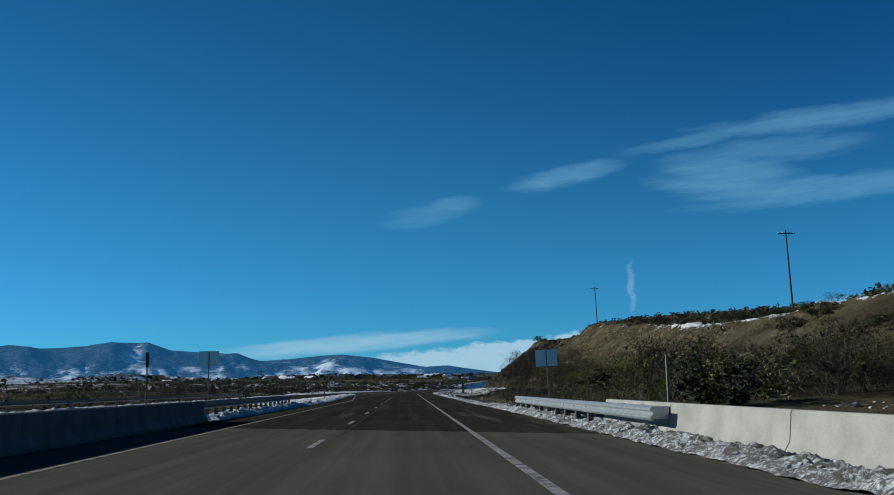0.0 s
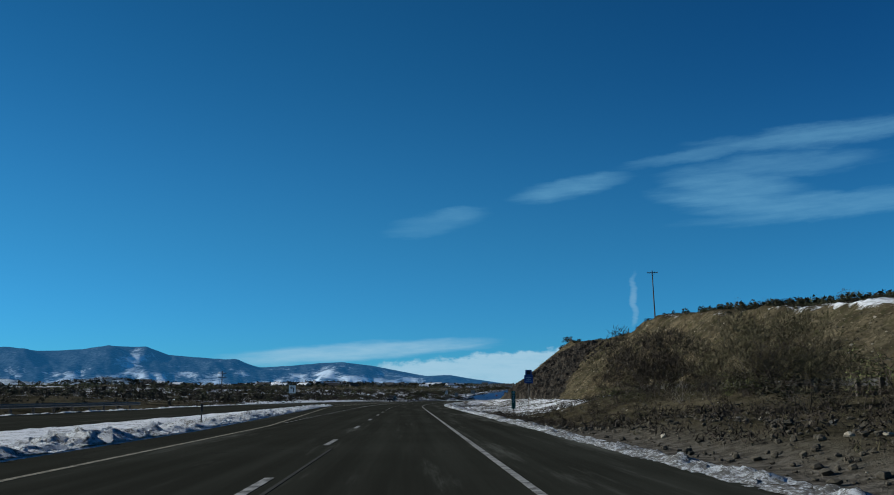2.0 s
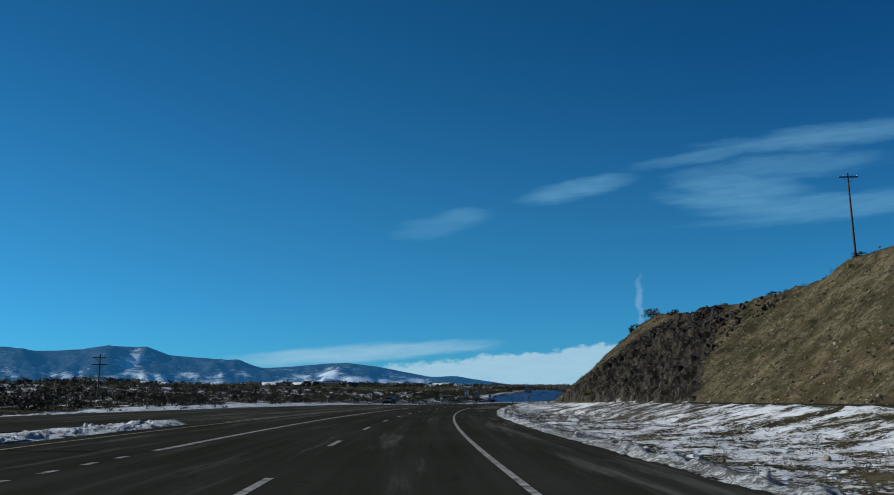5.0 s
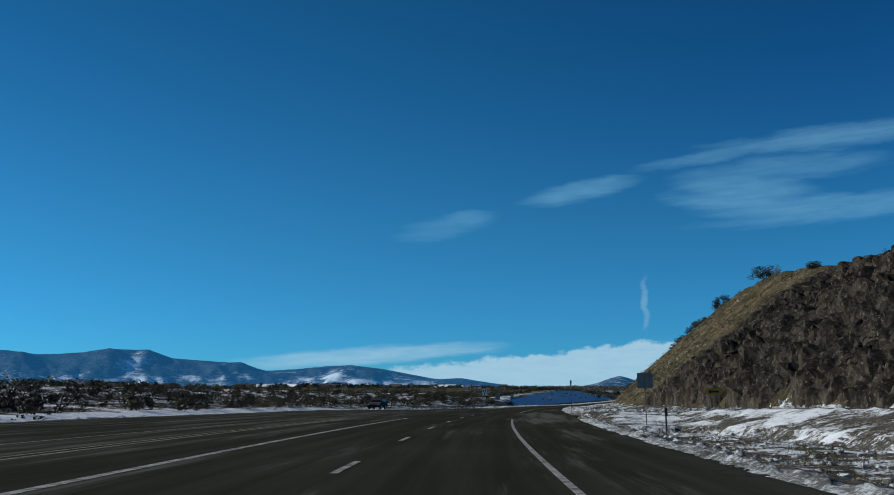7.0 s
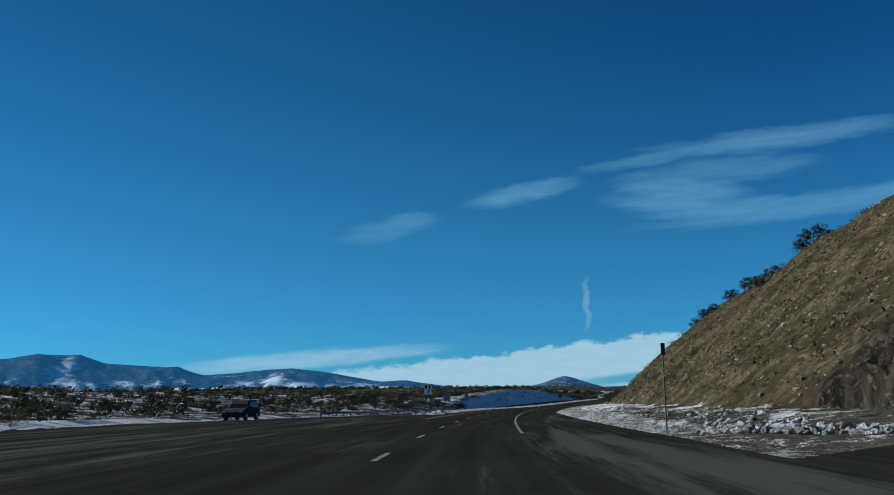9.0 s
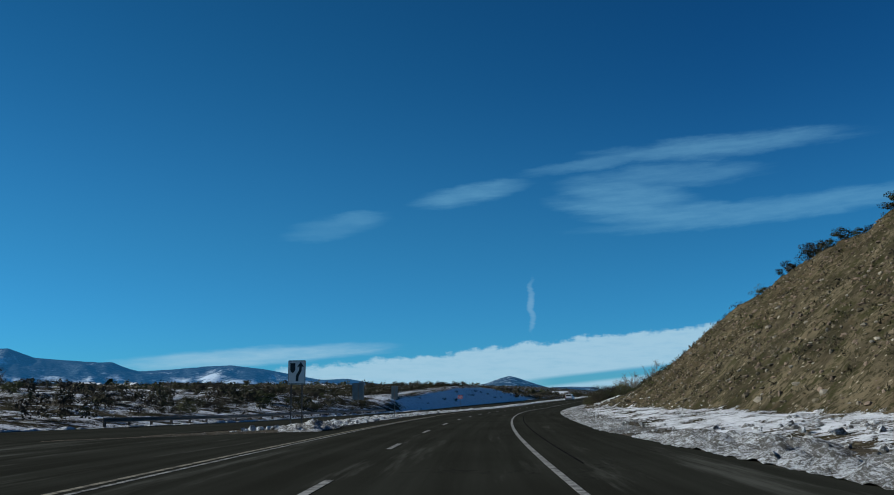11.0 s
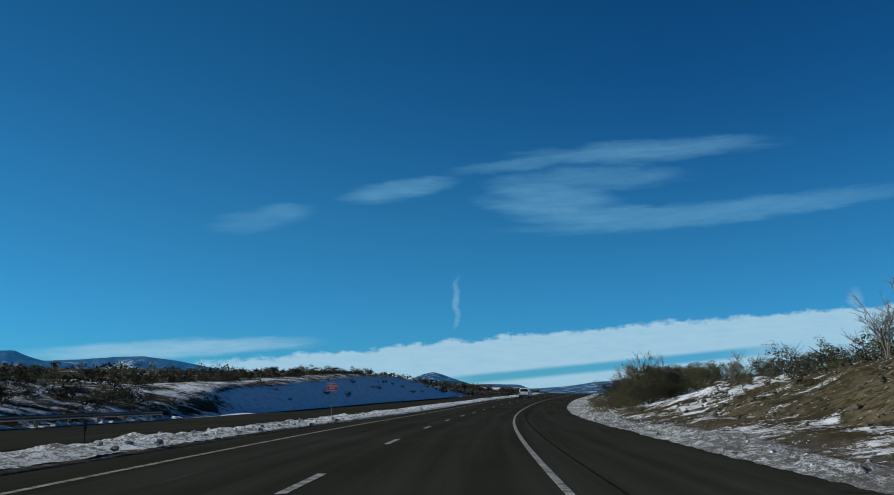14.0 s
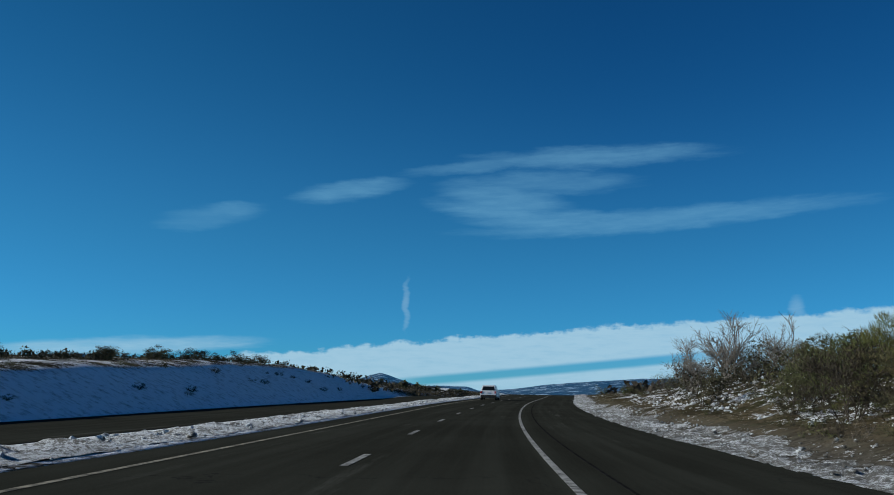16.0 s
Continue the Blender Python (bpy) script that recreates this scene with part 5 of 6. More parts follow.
marker_post(425, -11.5, 0.4, "short dark marker post on the snowy median")


# ---- poles ----
def utility_pole(place, height, lean, label, arms=1, arm=2.4, r=0.15, turn=0.0):
    root = empty("utility_pole", place, turn, label, "utility pole")
    root.matrix_world = pose(*place, 0, lean, turn)
    part("pole", rod((0, 0, -1.0), (0, 0, height), r, r * 0.62, 12), M_POLE, root)
    for k in range(arms):
        z = height - 0.5 - 0.9 * k
        a = part("crossarm", box(-arm / 2, arm / 2, -0.16, -0.05, z - 0.07, z + 0.07), M_POLE, root)
        for x in (-arm * 0.46, -arm * 0.2, arm * 0.2, arm * 0.46):
            part("insulator", rod((x, -0.1, z + 0.07), (x, -0.1, z + 0.25), 0.05, 0.035, 8), M_GLASSY, a)
        b = bmesh.new()
        for sx in (-1, 1):
            rod((sx * arm * 0.3, -0.12, z - 0.05), (0, -0.12, z - 0.65), 0.018, 0.018, 6, b)
        part("brace", b, M_DULLSTEEL, root)
    return root


utility_pole((50.9, 245.0, 17.0), 10.3, -1.6, "dark timber utility pole leaning on the hill's brow", 1, 2.3)
utility_pole((56.6, 132.6, 12.2), 11.2, -1.2, "tall dark timber utility pole above the brush", 1, 2.6, 0.16)
for x, y, z, h, arms in ((-42.0, 267.3, -0.2, 7.2, 2), (-116.0, 464.0, 2.0, 7.4, 1)):
    utility_pole((x, y, z), h, 0.4, "dark utility pole in the scrub beyond the far roadway", arms, 1.9, 0.13, 25)


# ---- plants ----
def leaf_material(name, c1, c2, c3):
    m, n = material(name)
    r = n.node("ShaderNodeObjectInfo").outputs["Random"]
    g = n.noise(n.obj, 3.0, 3.0)
    isl = n.node("ShaderNodeNewGeometry").outputs["Random Per Island"]
    col = n.mix(n.step(isl, 0.15, 0.85), rgb(*c1), rgb(*c2))
    col = n.mix(n.math("MULTIPLY", n.step(g, 0.42, 0.62), 0.7), col, rgb(*c3))
    col = n.node("ShaderNodeHueSaturation", (), Hue=n.step(r, 0, 1, 0.475, 0.52), Saturation=n.step(r, 0.2, 1, 0.8, 1.1), Value=n.step(r, 0, 1, 0.5, 1.45), Color=col).outputs[0]
    surface(n, col, 0.8, 0.0, None, spec=0.15)
    return m


M_SAGE = leaf_material("olive_brush_leaves", (0.040, 0.043, 0.016), (0.096, 0.100, 0.038), (0.052, 0.043, 0.024))
M_JUNIPER = leaf_material("dark_juniper_leaves", (0.015, 0.020, 0.008), (0.035, 0.037, 0.015), (0.03, 0.025, 0.012))
M_DRY = leaf_material("dry_brown_brush", (0.043, 0.034, 0.020), (0.096, 0.077, 0.047), (0.054, 0.050, 0.024))
M_GRASS = leaf_material("dry_grass_blades", (0.066, 0.052, 0.029), (0.135, 0.106, 0.061), (0.058, 0.054, 0.026))
M_GREENBRUSH = leaf_material("yellow_green_brush_leaves", (0.060, 0.066, 0.016), (0.135, 0.138, 0.036), (0.070, 0.058, 0.024))
M_TWIG = varied("bare_twig_bark", (0.10, 0.088, 0.075), (0.20, 0.18, 0.155), 5.0, 0.9)
M_DARKTWIG = varied("dark_twig_bark", (0.035, 0.028, 0.02), (0.07, 0.055, 0.04), 5.0, 0.9)


def raw_mesh(name, V, F, mat):
    me = bpy.data.meshes.new(name)
    V, F = np.asarray(V, np.float32), np.asarray(F, np.int32)
    me.vertices.add(len(V))
    me.vertices.foreach_set("co", V.reshape(-1))
    me.loops.add(F.size)
    me.loops.foreach_set("vertex_index", F.reshape(-1))
    me.polygons.add(len(F))
    me.polygons.foreach_set("loop_start", np.arange(0, F.size, F.shape[1], dtype=np.int32))
    me.update(calc_edges=True)
    me.materials.append(mat)
    return me


def twig_mesh(name, seed, mat, stems, depth, spread, thick, length, kids=3, bend=0.35, sides=4, shrink=0.5):
    """Branching stems of a plant about one metre high; returns its mesh and the places of its twig ends."""
    rng = np.random.default_rng(seed)
    V, F, tips = [], [], []

    def limb(p, d, length, r, level):
        segs = 3 if level > 0 else 2
        pts = [p]
        for k in range(segs):
            d = d + rng.normal(0, bend * 0.35, 3)
            d[2] += 0.06
            d = d / np.linalg.norm(d)
            pts.append(pts[-1] + d * length / segs)
        base = len(V)
        for k, q in enumerate(pts):
            rr = r * (1 - 0.55 * k / segs)
            side = np.cross(d, (0.3, 0.2, 1.0))
            side /= np.linalg.norm(side) + 1e-9
            up = np.cross(side, d)
            for j in range(sides):
                a = 6.283 * j / sides
                V.append(q + rr * (side * math.cos(a) + up * math.sin(a)))
        for k in range(segs):
            for j in range(sides):
                a, b = base + k * sides + j, base + k * sides + (j + 1) % sides
                F.append((a, b, b + sides, a + sides))
        if level == 0:
            tips.append(pts[-1])
            tips.append(pts[-2])
            return
        for k in range(kids + int(rng.integers(0, 2))):
            at = pts[int(rng.integers(1, segs + 1))]
            nd = d + rng.normal(0, spread, 3)
            nd[2] = abs(nd[2]) * 0.8 + 0.1
            limb(at, nd / np.linalg.norm(nd), length * rng.uniform(0.5, 0.8), r * shrink, level - 1)

    for k in range(stems):
        a = rng.uniform(0, 6.283)
        t = rng.uniform(0.1, 0.9) * spread
        d = np.array((math.cos(a) * t, math.sin(a) * t, 1.0))
        limb(np.array((math.cos(a) * 0.06, math.sin(a) * 0.06, -0.05)), d / np.linalg.norm(d), length * rng.uniform(0.8, 1.15), thick, depth)
    return raw_mesh(name, V, F, mat), np.array(tips)


def clump_mesh(name, seed, clumps, per, w, h, spread, size, mat, stretch=2.0, thin=0.3, rise=0.6, tips=None, low=0.18, shell=False):
    """A crown of separate leafy clumps with gaps between them, about one metre high."""
    rng = np.random.default_rng(seed)
    a = rng.uniform(0, 6.283, clumps)
    z = rng.uniform(low, 0.86, clumps)
    r = w * np.sqrt(np.clip(1 - ((z - 0.32) / 0.66) ** 2, 0.05, 1)) * rng.uniform(0.25, 1.0, clumps) ** 0.7
    c = np.stack([np.cos(a) * r, np.sin(a) * r, z * h], 1)
    if tips is not None:
        c = np.concatenate([c, tips[rng.integers(0, len(tips), clumps // 3)]])
    k = spread * rng.uniform(0.55, 1.25, (len(c), 1, 1))
    q = rng.normal(0, 1, (len(c), per, 3))
    q /= np.linalg.norm(q, axis=2)[..., None]
    q[..., 2] = q[..., 2] * 0.8 + 0.15
    p = c[:, None, :] + q * k * rng.uniform(0.35, 1.0, (len(c), per, 1)) ** 0.5
    out = q + rng.normal(0, 0.55, q.shape) + np.array([0, 0, rise])
    if shell:
        face = q + (c - np.array([0, 0, 0.3 * h]))[:, None, :] + rng.normal(0, 0.35, q.shape)
        face /= np.linalg.norm(face, axis=2)[..., None]
        out = rng.normal(0, 1, q.shape) + np.array([0, 0, rise])
        out -= face * np.sum(out * face, axis=2)[..., None]
    out /= np.linalg.norm(out, axis=2)[..., None]
    side = np.cross(out, face if shell else rng.normal(0, 1, out.shape))
    side /= np.linalg.norm(side, axis=2)[..., None]
    s_ = size * rng.uniform(0.5, 1.4, (len(c), per, 1))
    out, side = out * s_ * stretch, side * s_ * thin
    p[..., 2] = np.maximum(p[..., 2], 0.02)
    V = np.stack([p + out, p - out * 0.6 + side, p - out * 0.6 - side], 2).reshape(-1, 3)
    return raw_mesh(name, V, np.arange(len(V)).reshape(-1, 3), mat)


class Kind:
    """A kind of plant: two meshes, shared by all its copies."""

    def __init__(self, name, stem, crown, label, category, group, stem_name="stem", crown_name="foliage"):
        self.name, self.stem, self.crown, self.label, self.category, self.group = name, stem, crown, label, category, group
        self.stem_name, self.crown_name = stem_name, crown_name

    def plant(self, s, u, h, seed, label="", wide=1.0):
        rng = random.Random(seed)
        root = empty(self.name, (0, 0, 0), 0, label or self.label, self.category, self.group)
        m = pose(*spot(s, u, gz(s, u) - 0.04), 0, 0, rng.uniform(0, 360))
        root.matrix_world = m @ Matrix.Diagonal((h * wide, h * wide, h, 1))
        for nm, me in ((self.stem_name, self.stem), (self.crown_name, self.crown)):
            if me:
                ob = tagged(new(nm, me), kind="stuff")
                ob.parent = root
        return root


def make_kinds():
    out = {}
    for k in range(3):
        st, tips = twig_mesh("brush_stems", 10 + k, M_DARKTWIG, 5, 1, 0.8, 0.012, 0.66, 3, 0.35, 3)
        cr = clump_mesh("brush_leaves", 20 + k, 14, 48, 0.60, 0.95, 0.20, 0.021, M_SAGE, 1.7, 0.62, 0.8, tips, 0.12, True)
        out["brush", k] = Kind("brush", st, cr, "dense olive brush on the verge", "shrub", "brush beside the highway")
        st, tips = twig_mesh("juniper_trunk", 40 + k, M_DARKTWIG, 3, 1, 0.6, 0.04, 0.55, 3, 0.35, 3)
        cr = clump_mesh("juniper_leaves", 50 + k, 14, 50, 0.46, 1.0, 0.20, 0.023, M_JUNIPER, 1.5, 0.75, 0.5, tips, 0.1, True)
        out["juniper", k] = Kind("juniper", st, cr, "dark rounded juniper in the snowy scrub", "shrub", "junipers in the scrub", "trunk", "crown")
        st, tips = twig_mesh("dry_bush_stems", 70 + k, M_DARKTWIG if k else M_TWIG, 5, 1, 0.9, 0.007, 0.62, 3, 0.35, 3)
        cr = clump_mesh("dry_bush_leaves", 80 + k, 13, 33, 0.58, 0.88, 0.20, 0.020, M_DRY, 2.6, 0.22, 1.0, tips)
        out["dry", k] = Kind("dry_bush", st, cr, "dry brown twiggy bush", "shrub", "dry bushes")
        st, tips = twig_mesh("thick_stems", 210 + k, M_DARKTWIG, 6, 2, 0.75, 0.010, 0.5, 3, 0.4, 3, 0.6)
        cr = clump_mesh("thick_leaves", 220 + k, 26, 155, 0.58, 0.97, 0.16, 0.0125, (M_SAGE, M_DRY, M_SAGE)[k], 2.2, 0.34, 0.9, tips)
        out["thick", k] = Kind("brush", st, cr, "dense olive and brown brush beside the road", "shrub", "brush beside the highway")
    for k, leaf in enumerate((M_DRY, M_SAGE, M_DRY, M_JUNIPER)):
        st, tips = twig_mesh("round_stems", 330 + k, M_DARKTWIG, 4, 1, 0.9, 0.012, 0.45, 2, 0.35, 3)
        cr = clump_mesh("round_leaves", 340 + k, 26, 42, 0.66, 0.88, 0.21, 0.024, leaf, 1.5, 0.7, 0.3, tips, 0.04, True)
        out["round", k] = Kind("round_shrub", st, cr, "rounded brown and olive shrub in the snow", "shrub", "shrubs of the open country")
    for k in range(2):
        st, tips = twig_mesh("mat_stems", 310 + k, M_DARKTWIG, 4, 1, 0.9, 0.02, 0.5, 2, 0.35, 3)
        cr = clump_mesh("mat_leaves", 320 + k, 20, 84, 0.62, 0.9, 0.22, 0.026, M_JUNIPER, 1.5, 0.75, 0.5, tips, 0.05, True)
        out["mat", k] = Kind("juniper", st, cr, "dense dark low juniper on the brow of the cut", "shrub", "junipers in the scrub", "trunk", "crown")
    for k in range(2):
        st, tips = twig_mesh("bare_tree_limbs", 110 + k, M_TWIG, 4, 4, 0.5, 0.011, 0.34, 3, 0.2, 3, 0.64)
        out["bare", k] = Kind("bare_tree", st, None, "leafless grey many-stemmed tree among brush", "tree", "bare trees", "trunk")
    st, tips = twig_mesh("large_bush_limbs", 140, M_DARKTWIG, 9, 3, 0.85, 0.010, 0.40, 3, 0.3, 3, 0.62)
    cr = clump_mesh("large_bush_leaves", 141, 110, 110, 0.64, 0.98, 0.13, 0.0095, M_DRY, 3.0, 0.26, 1.0, tips)
    out["large", 0] = Kind("large_bush", st, cr, "large dark nearly bare bush on the verge", "shrub", "large dark bushes")
    st, tips = twig_mesh("rabbitbrush_stems", 120, M_DARKTWIG, 8, 1, 0.7, 0.007, 0.55)
    cr = clump_mesh("rabbitbrush_leaves", 121, 40, 130, 0.50, 1.0, 0.14, 0.012, M_GREENBRUSH, 2.8, 0.24, 1.5, tips, 0.06)
    out["tall", 0] = Kind("tall_brush", st, cr, "tall feathery yellow-green brush", "shrub", "brush beside the highway")
    return out


KINDS = make_kinds()
rng = random.Random(5)


def thicket(n, s0, s1, u0, u1, h0, h1, picks, wide=1.0, label=""):
    for _ in range(n):
        kind = rng.choice(picks)
        ks = [k for k in KINDS if k[0] == kind]
        s = rng.uniform(s0, s1)
        a = u0(s) if callable(u0) else u0
        b = u1(s) if callable(u1) else u1
        KINDS[rng.choice(ks)].plant(s, rng.uniform(a, b), rng.uniform(h0, h1), rng.random(), label, wide * rng.uniform(0.85, 1.3))


def brow(s):
    return float(table(s, 0, 45, 60, 43.5, 150, 43, 206, 42, 250, 43, 262, 41, 285, 36, 300, 32.5, 325, 31, 345, 29.5, 366, 28, 383, 25, 398, 21.5, 412, 18, 420, 16))


# right, before the snow field
thicket(30, 22, 58, 7.6, 20, 0.9, 1.7, ["brush", "dry", "mat"], 1.6, "dark tangled brush behind the barrier")
thicket(60, 36, 92, 29, 45, 0.9, 1.7, ["brush", "dry", "mat"], 1.9, "dark brush on the upper slope")
thicket(22, 26, 47, 6.4, 9.2, 0.5, 1.0, ["brush", "dry"], 1.7, "low dark brush behind the guardrail")
thicket(22, 26, 52, 9.0, 17, 1.5, 2.7, ["thick", "brush", "thick"], 1.3)
thicket(6, 34, 52, 9.0, 12, 1.4, 2.4, ["tall"], 1.2)
thicket(26, 20, 66, 17, 30, 1.6, 2.6, ["brush", "dry", "juniper"], 1.3)
thicket(60, 56, 128, 17, 31, 0.9, 2.0, ["dry", "dry", "dry", "brush"], 1.5)
thicket(14, 128, 165, 27, 32, 0.8, 1.5, ["dry", "brush"], 1.2)
thicket(64, 30, 190, lambda s: brow(s) + 3.0, lambda s: brow(s) + 11, 0.9, 1.7, ["dry", "dry", "brush", "mat"], 1.8, "dark brush along the top of the cut")
thicket(46, 80, 300, lambda s: brow(s) + 0.4, lambda s: brow(s) + 3, 0.35, 0.8, ["mat", "brush"], 1.9, "low dark brush along the brow of the cut")
thicket(30, 300, 412, lambda s: brow(s) + 0.0, lambda s: brow(s) + 1.4, 0.4, 1.0, ["mat", "brush"], 1.6, "low dark brush along the brow of the cut")
for s_, u_, h_ in ((318, 31.2, 1.9), (352, 27.5, 1.6), (356, 26.8, 1.3), (343, 29.3, 1.8), (346, 29.0, 1.2), (364, 27.4, 1.5), (372, 26.4, 1.3)):
    KINDS["mat", int(s_) % 2].plant(s_, u_, h_, s_, "dark juniper clinging to the hill's brow", 1.4)
for s_, u_, h_ in ((386, 25.2, 1.6), (384.2, 25.6, 1.3), (389.6, 24.2, 1.35), (394, 23.0, 0.8), (401, 21.4, 0.8)):
    KINDS["mat", int(s_) % 2].plant(s_, u_, h_, s_, "dark juniper clinging to the hill's brow", 1.2)
KINDS["bare", 0].plant(312.5, 31.4, 2.2, 3, "small bare tree on the hill's brow", 1.2)
KINDS["large", 0].plant(115.3, 15.7, 4.9, 1, "", 1.3)
KINDS["large", 0].plant(99.5, 17.0, 4.4, 2, "", 1.3)
KINDS["large", 0].plant(106, 20.5, 3.0, 3, "", 1.3)
thicket(40, 56, 128, 7.5, 16, 0.25, 0.65, ["dry"], 1.6, "low dry bush on the brown verge")
thicket(18, 84, 130, 12.5, 17.4, 0.9, 1.7, ["dry", "brush"], 1.6, "dark dry bush before the guardrail")
# snow field and slope
thicket(26, 140, 262, 7.5, 20, 0.35, 0.7, ["dry", "dry", "brush"], 1.3, "low dry tuft poking out of the snow")
thicket(24, 170, 250, lambda s: 30, lambda s: 41, 0.4, 0.9, ["dry", "brush"], 1.3, "low dry bush on the stony slope")
thicket(34, 292, 405, lambda s: 13.5, lambda s: 15 + 0.6 * (brow(s) - 15), 0.35, 0.85, ["dry", "dry", "brush"], 1.4, "low dry bush on the stony slope")
# right, along the curve
thicket(14, 457, 490, 9.4, lambda s: 11.0 + 0.17 * (s - 457), 1.1, 3.1, ["thick", "thick", "tall"], 1.1)
thicket(7, 452, 478, 8.5, 9.9, 0.8, 1.6, ["thick", "dry"], 1.3)
thicket(9, 462, 477, 9.2, 14.5, 0.9, 1.9, ["thick", "brush", "thick"], 1.25)
thicket(14, 462, 515, 7.9, 9.6, 0.3, 0.8, ["brush", "dry", "dry"], 1.4, "low bush on the snowy verge")
thicket(10, 484, 506, 9.8, 18, 1.3, 2.6, ["thick", "brush"], 1.1)
thicket(24, 416, 452, 15, 26, 0.7, 1.7, ["brush", "dry", "juniper"], 1.4)
thicket(18, 484, 522, 16, 32, 1.4, 2.6, ["brush", "thick", "juniper"], 1.2)
thicket(11, 440, 464, 17.5, 25, 1.3, 2.3, ["brush", "juniper"], 1.4)
thicket(6, 460, 476, 11, 15, 1.6, 2.7, ["thick"], 1.1)
thicket(40, 500, 580, 10.5, 24, 1.0, 2.4, ["brush", "dry", "dry"], 1.3)
thicket(24, 580, 680, 10.5, 30, 1.2, 2.2, ["brush", "dry"], 1.3)
thicket(16, 422, 458, 15.5, 22, 0.8, 1.5, ["round", "brush"], 1.5, "dark scrub along the top of the low slope")
KINDS["bare", 1].plant(438, 17.6, 4.6, 8)
KINDS["bare", 0].plant(428, 17.0, 2.4, 9)
for k, (s_, u_, h_) in enumerate(((512, 13.5, 5.8), (518, 15.5, 6.2), (508, 15.8, 5.2), (524, 13.8, 5.2), (515, 12.5, 4.6), (480, 20, 3.6))):
    KINDS["bare", k % 2].plant(s_, u_, h_, 20 + k, "", 1.1)
# left field, bank and far scrub
thicket(16, 92, 140, -36, -28.5, 1.0, 2.0, ["brush", "dry"], 1.6, "dark brush beside the far roadway")
thicket(62, 255, 460, -80, -33, 0.9, 1.8, ["round"], 1.5, "rounded shrub in the snowy field")
thicket(9, 295, 330, -37, -30.5, 1.2, 1.9, ["dry", "round"], 1.8, "wide brown thicket beside the far roadway")
thicket(18, 435, 500, -62, -44, 1.2, 2.1, ["juniper", "round"], 1.4, "dark bush on the skyline of the snowy field")
thicket(22, 438, 476, -46, -29, 0.8, 2.0, ["round"], 1.6)
thicket(34, 395, 476, -46, -28, 0.9, 1.7, ["round", "round", "dry"], 1.6)
thicket(16, 496, 565, -39, -35.5, 0.8, 1.7, ["juniper", "round"], 1.5)
thicket(40, 484, 585, -56, -36.5, 0.7, 1.7, ["juniper", "round"], 1.5)
thicket(24, 500, 590, -33, -26, 0.35, 0.7, ["brush", "juniper"], 1.7, "small dry tuft on the snowy bank")
KINDS["juniper", 0].plant(439.2, -77.8, 3.0, 4, "tall dark juniper standing alone in the scrub", 0.75)
KINDS["juniper", 2].plant(440, -95, 1.8, 5)


def tufts(name, spots, mat, label, seed, leaves=18, fine=0.22, upright=0.0, thin=0.7):
    """Many low plants in one mesh, each a loose clump of leaves; spots are rows of s, u, z, size."""
    X, Y = road_xy(spots[:, 0], spots[:, 1])
    return world_tufts(name, X, Y, spots, mat, label, seed, leaves, fine, upright, thin)


def world_tufts(name, X, Y, spots, mat, label, seed, leaves=18, fine=0.22, upright=0.0, thin=0.7):
    r = np.random.default_rng(seed)
    n = len(spots)
    k = spots[:, 3][:, None, None]
    q = r.normal(0, 1, (n, leaves, 3))
    q /= np.linalg.norm(q, axis=2)[..., None]
    q *= r.uniform(0.3, 1.0, (n, leaves, 1))
    q[..., 2] = 0.42 + 0.42 * q[..., 2]
    q[..., :2] *= 0.62
    c = np.stack([X, Y, spots[:, 2]], -1)[:, None, :] + q * k
    a = r.normal(0, 1, (n, leaves, 3)) + np.array([0, 0, upright])
    a /= np.linalg.norm(a, axis=2)[..., None]
    if upright == 0.0:
        face = (q - np.array([0, 0, 0.3])) / 0.6 + r.normal(0, 0.35, (n, leaves, 3))
        face /= np.linalg.norm(face, axis=2)[..., None]
        a -= face * np.sum(a * face, axis=2)[..., None]
        a /= np.linalg.norm(a, axis=2)[..., None]
        b = np.cross(a, face)
    else:
        b = np.cross(a, r.normal(0, 1, (n, leaves, 3)))
        b /= np.linalg.norm(b, axis=2)[..., None]
    w = k * fine * r.uniform(0.6, 1.3, (n, leaves, 1))
    a, b = a * w, b * w * thin
    V = np.stack([c + a, c - a * 0.7 + b, c - a * 0.7 - b], 2).reshape(-1, 3)
    me = raw_mesh(name, V, np.arange(n * leaves * 3).reshape(-1, 3), mat)
    return tagged(new(name, me), label, "shrub", kind="stuff")


def far_scrub(n, seed, s_rng, u_rng, size, mat, label, leaves=18, lean=1.6, fine=0.22):
    """Scrub too many to count, spread over a stretch of the plan."""
    r = np.random.default_rng(seed)
    s = s_rng[0] + (s_rng[1] - s_rng[0]) * r.random(n) ** 1.2
    u = u_rng[0] + (u_rng[1] - u_rng[0]) * r.random(n) ** lean
    k = size[0] + (size[1] - size[0]) * r.random(n) ** 2
    return tufts("scrub", np.stack([s, u, ground_z(s, u) - 0.05 * k, k], 1), mat, label, seed, leaves, fine)


far_scrub(1050, 61, (240, 700), (-75, -420), (0.8, 2.6), M_SAGE, "dark scrub scattered over the snowy plain", 32, 1.6, 0.12)
far_scrub(1500, 62, (250, 1700), (-90, -900), (1.0, 3.2), M_DRY, "brown scrub over the far plain", 12)
far_scrub(1800, 63, (600, 2200), (-40, -600), (1.2, 3.6), M_JUNIPER, "dark scrub and trees below the far hills", 14)
far_scrub(1500, 64, (580, 1800), (14, 320), (0.9, 3.2), M_DRY, "brown scrub beyond the curve", 14)
far_scrub(1500, 65, (20, 300), (46, 120), (0.6, 1.7), M_JUNIPER, "dark scrub on the upland above the cut", 22, 1.6, 0.18)
